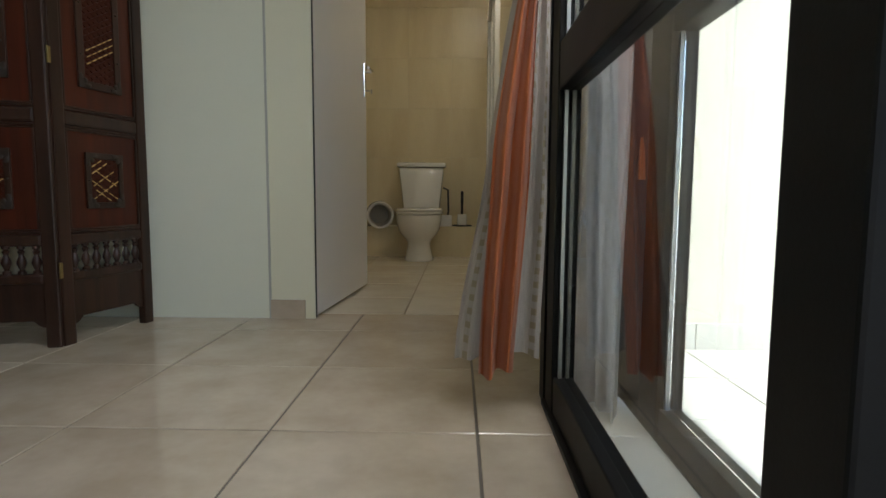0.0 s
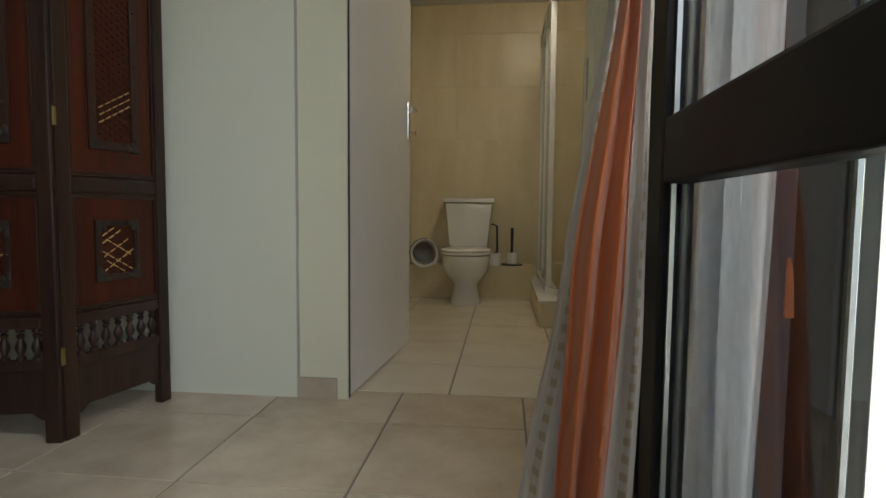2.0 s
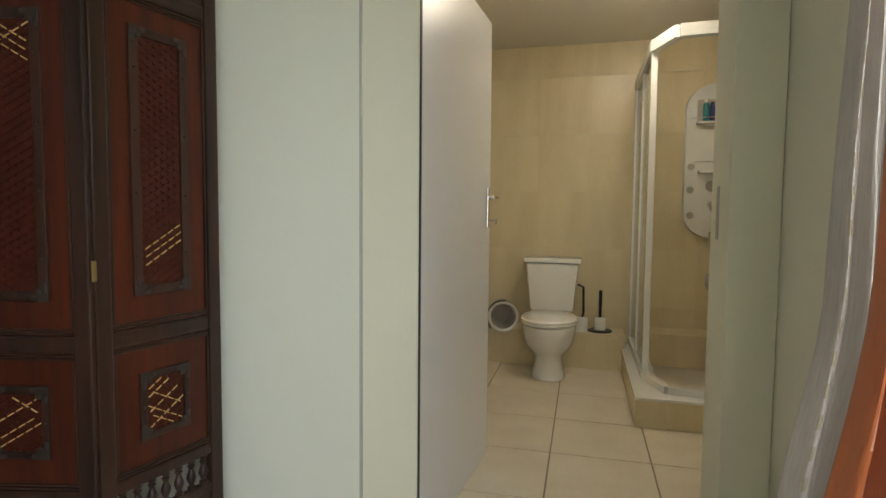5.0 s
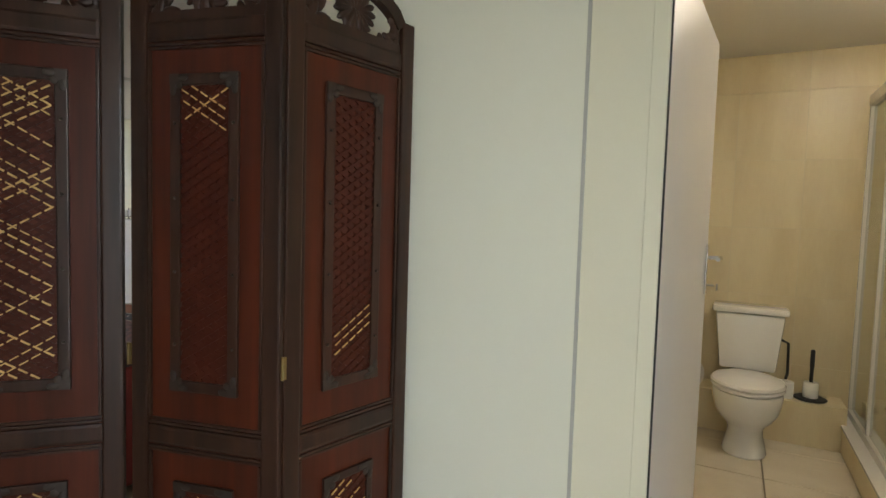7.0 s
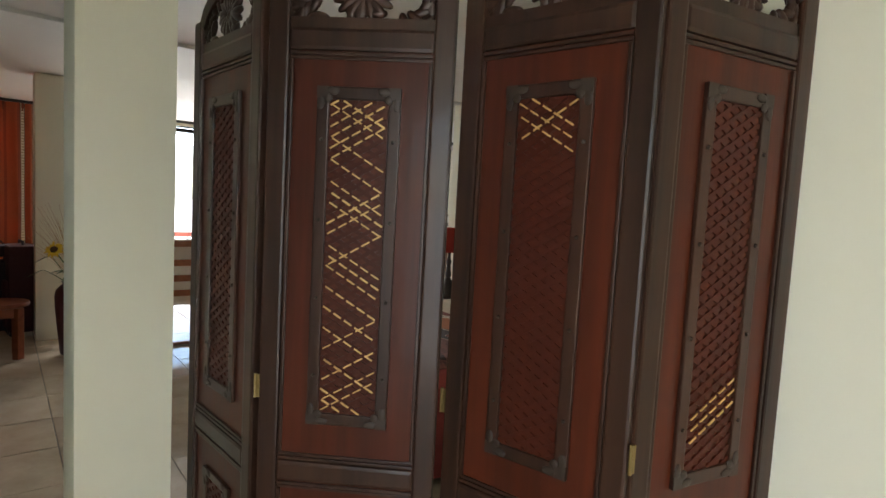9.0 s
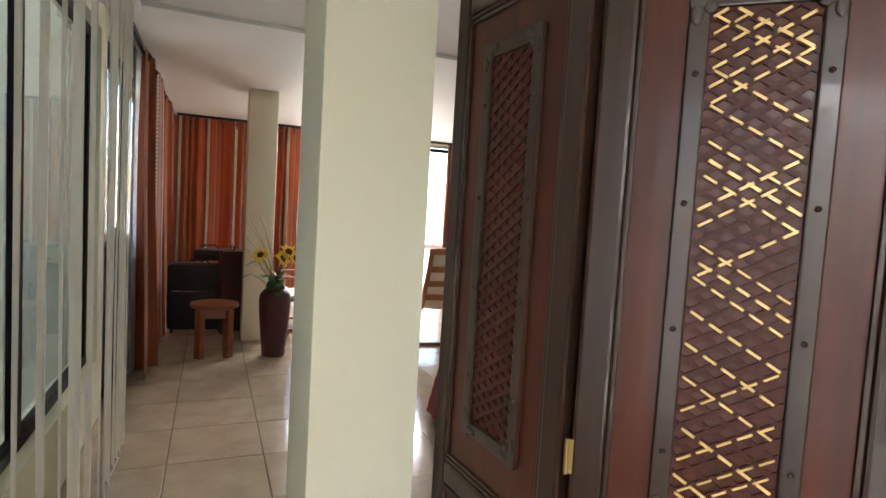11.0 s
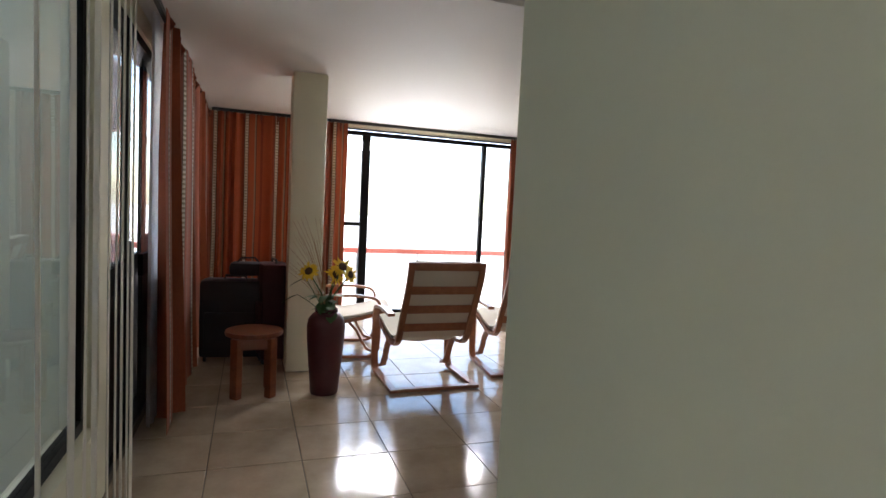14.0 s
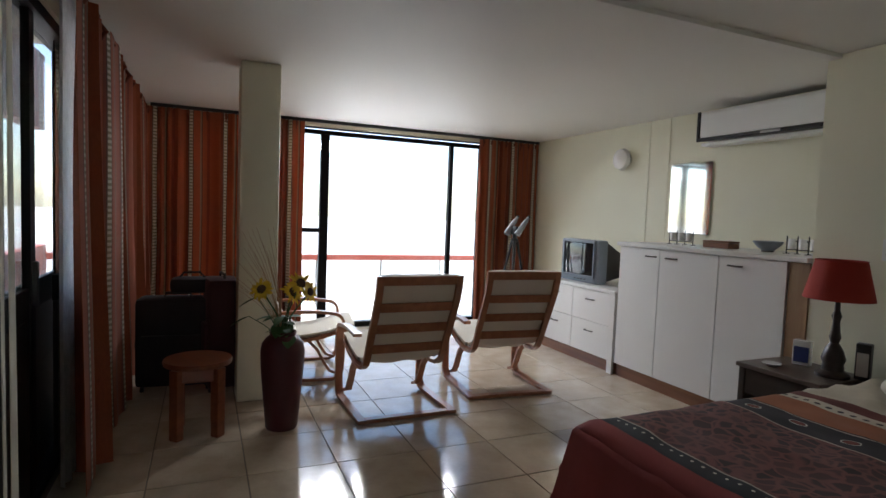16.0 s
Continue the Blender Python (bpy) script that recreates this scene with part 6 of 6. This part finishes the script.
# ---- outside ----
# plaster of the wall added outside the blinds to hold back daylight
M_SUNBLOCK = material("pale_cream_plaster", (0.78, 0.765, 0.58), 0.8, alt=(0.72, 0.705, 0.53), scale=1.5, grain=120, bump=0.2)
boxes("ground", M_OUTF, "pale distant ground below the building", "ground", (-900, 900, -900, 900, -9.2, -9.0))
boxes("balcony_floor_1", M_OUTF, "pale tiled balcony floor", "floor", (-10.9, FAR - 0.152, -0.6, 6.6, -0.25, -0.03))
boxes("balcony_floor_2", M_OUTF, "pale tiled balcony floor", "floor", (0.915, 3.2, -1.5, 3.0, -0.25, -0.03))
boxes("balcony_floor_3", M_OUTF, "pale tiled walkway outside the windows", "floor", (-10.9, -0.56, -0.6, LEFT - 0.162, -0.25, -0.03))
boxes("balcony_wall", M_OUT, "cream plastered balcony wall", "wall", (0.915, 3.2, 3.0, 3.15, -0.25, 2.9))
# unseen slabs; their edges are placed to shape sun and sky light
boxes("roof", M_OUT, "unseen concrete roof slab with eaves set to shade the rooms", "roof", (-9.15, -4.6, -0.3, 6.4, 2.92, 3.1), (-4.6, -0.56, 0.95, 6.4, 2.92, 3.1), (-0.56, 1.42, -1.3, 3.2, 2.92, 3.1), (-0.56, 1.88, 3.2, 6.4, 2.92, 3.1))
M_EAVES = material("dark_brown_paint", (0.13, 0.05, 0.038), 0.5, scale=5, grain=120, bump=0.1)
boxes("eaves_beam", M_EAVES, "dark brown painted eaves beam", "beam", (-9.6, -4.3, 0.25, 0.4, 2.13, 2.9))


def balustrade(name, a, b, label):
    r = thing(name, label, "railing")
    d = Vector((b[0] - a[0], b[1] - a[1], 0))
    n = max(2, int(d.length / 1.0))
    ang = math.degrees(math.atan2(d.y, d.x))
    m = pose(a[0], a[1], 0, 0, 0, ang)
    r.matrix_basis = m
    part("top_rail", box(bm_new(), 0, d.length, -0.05, 0.05, 0.66, 0.74, 0.006), M_RED, r, "red oxide top rail")
    for k in range(n + 1):
        x = d.length * k / n
        part("post", box(bm_new(), max(x - 0.012, 0.0), min(x + 0.012, d.length), -0.012, 0.012, -0.03, 0.66), M_STEEL, r)


balustrade("balustrade", (-10.75, -0.5), (-10.75, 6.5), "red-topped balcony railing facing the sea")
balustrade("balustrade", (3.05, -1.4), (3.05, 2.95), "red-topped railing of the stair balcony")
boxes("parapet", M_RED, "red-brown parapet outside the sliding door", "parapet", (-9.6, -4.9, 0.30, 0.40, -0.03, 0.92))
# added wall, tall enough to keep direct sun out of the blind-covered window
boxes("neighbour_wall", M_SUNBLOCK, "added pale cream wall close outside the window that blocks the sun", "wall", (-4.95, -0.56, -0.55, -0.40, -0.25, 5.9), (-4.86, -4.80, -0.40, 1.115, -0.25, 2.9))

# ---- floor tiles, laid one by one ----
def tile_mesh(name, w, h, mat):
    bm = box(bm_new(), 0, w, 0, h, -0.004, 0.0)
    top = [e for e in bm.edges if all(v.co.z > -0.001 for v in e.verts)]
    bmesh.ops.bevel(bm, geom=top, offset=0.0015, segments=1, affect="EDGES")
    me = bpy.data.meshes.new(name)
    bm.to_mesh(me)
    bm.free()
    me.materials.append(mat)
    return me


def lay(floor, mat, x0, x1, y0, y1, ox, oy, step, gap, skip=None):
    cache = {}
    i0, i1 = math.floor((x0 - ox) / step), math.ceil((x1 - ox) / step)
    j0, j1 = math.floor((y0 - oy) / step), math.ceil((y1 - oy) / step)
    for i in range(i0, i1):
        for j in range(j0, j1):
            a, b = max(ox + i * step, x0), min(ox + (i + 1) * step, x1)
            c, d = max(oy + j * step, y0), min(oy + (j + 1) * step, y1)
            w, h = round(b - a - gap, 3), round(d - c - gap, 3)
            if w < 0.02 or h < 0.02 or (skip and skip((a + b) / 2, (c + d) / 2)):
                continue
            if (w, h) not in cache:
                cache[w, h] = tile_mesh("tile", w, h, mat)
            t = new("tile", cache[w, h])
            t.parent = floor
            t.location = (a + gap / 2, c + gap / 2, random.uniform(-0.0004, 0.0004))


floor_ob, bath_ob = bpy.data.objects["floor"], bpy.data.objects["floor_bathroom"]
STEP = 0.4725
lay(floor_ob, M_FLOOR, FAR, -1.75, LEFT, RIGHT, -5.45, 1.703, STEP, 0.006, lambda x, y: x > HEAD_X + 0.25 and y > HEAD_Y)
lay(floor_ob, M_FLOOR, -1.75, NEAR_R, 1.75, W1B, -0.018, 1.68, STEP, 0.006)
lay(bath_ob, M_BFLOOR, -0.46, 1.62, W1B, 6.16, 0.165, 3.842, 0.47, 0.007)
for k, (x0, x1, y0, y1) in enumerate(((-10.9, FAR - 0.16, 1.0, 6.5), (0.92, 3.1, 1.0, 2.99))):
    lay(bpy.data.objects["balcony_floor_%d" % (k + 1)], M_OUTF, x0, x1, y0, y1, x0, y0, 0.33, 0.008)
for o in bpy.data.objects:
    if o.parent and o.parent.name.startswith("balcony_floor"):
        o.location.z = -0.0255

# wall tiles of the bathroom, each proud of its bed
def wall_tiles(wall, along, fixed, a0, a1, z0, z1, w, h, sign):
    cache = {}
    z = z0
    while z < z1 - 0.02:
        zt = min(z + h, z1)
        a = a0
        while a < a1 - 0.02:
            b = min(a + w, a1)
            key = (round(b - a - 0.003, 3), round(zt - z - 0.003, 3))
            if key not in cache:
                bm = box(bm_new(), 0, key[0], 0, 0.006, 0, key[1]) if along == "x" else box(bm_new(), 0, 0.006, 0, key[0], 0, key[1])
                me = bpy.data.meshes.new("tile")
                bm.to_mesh(me)
                bm.free()
                me.materials.append(M_BTILE)
                cache[key] = me
            t = new("tile", cache[key])
            t.parent = wall
            off = fixed - 0.006 if sign < 0 else fixed
            t.location = (a + 0.0015, off, z + 0.0015) if along == "x" else (off, a + 0.0015, z + 0.0015)
            a = b
        z = zt


wall_tiles(bpy.data.objects["wall_bath_back"], "x", 6.16, -0.46, 1.62, 0.0, 2.5, 0.40, 0.45, -1)
wall_tiles(bpy.data.objects["wall_bath_left"], "y", -0.46, 3.43, 6.15, 0.0, 2.5, 0.40, 0.45, 1)
wall_tiles(bpy.data.objects["wall_bath_right"], "y", 1.62, 3.43, 6.15, 0.0, 2.5, 0.40, 0.45, -1)
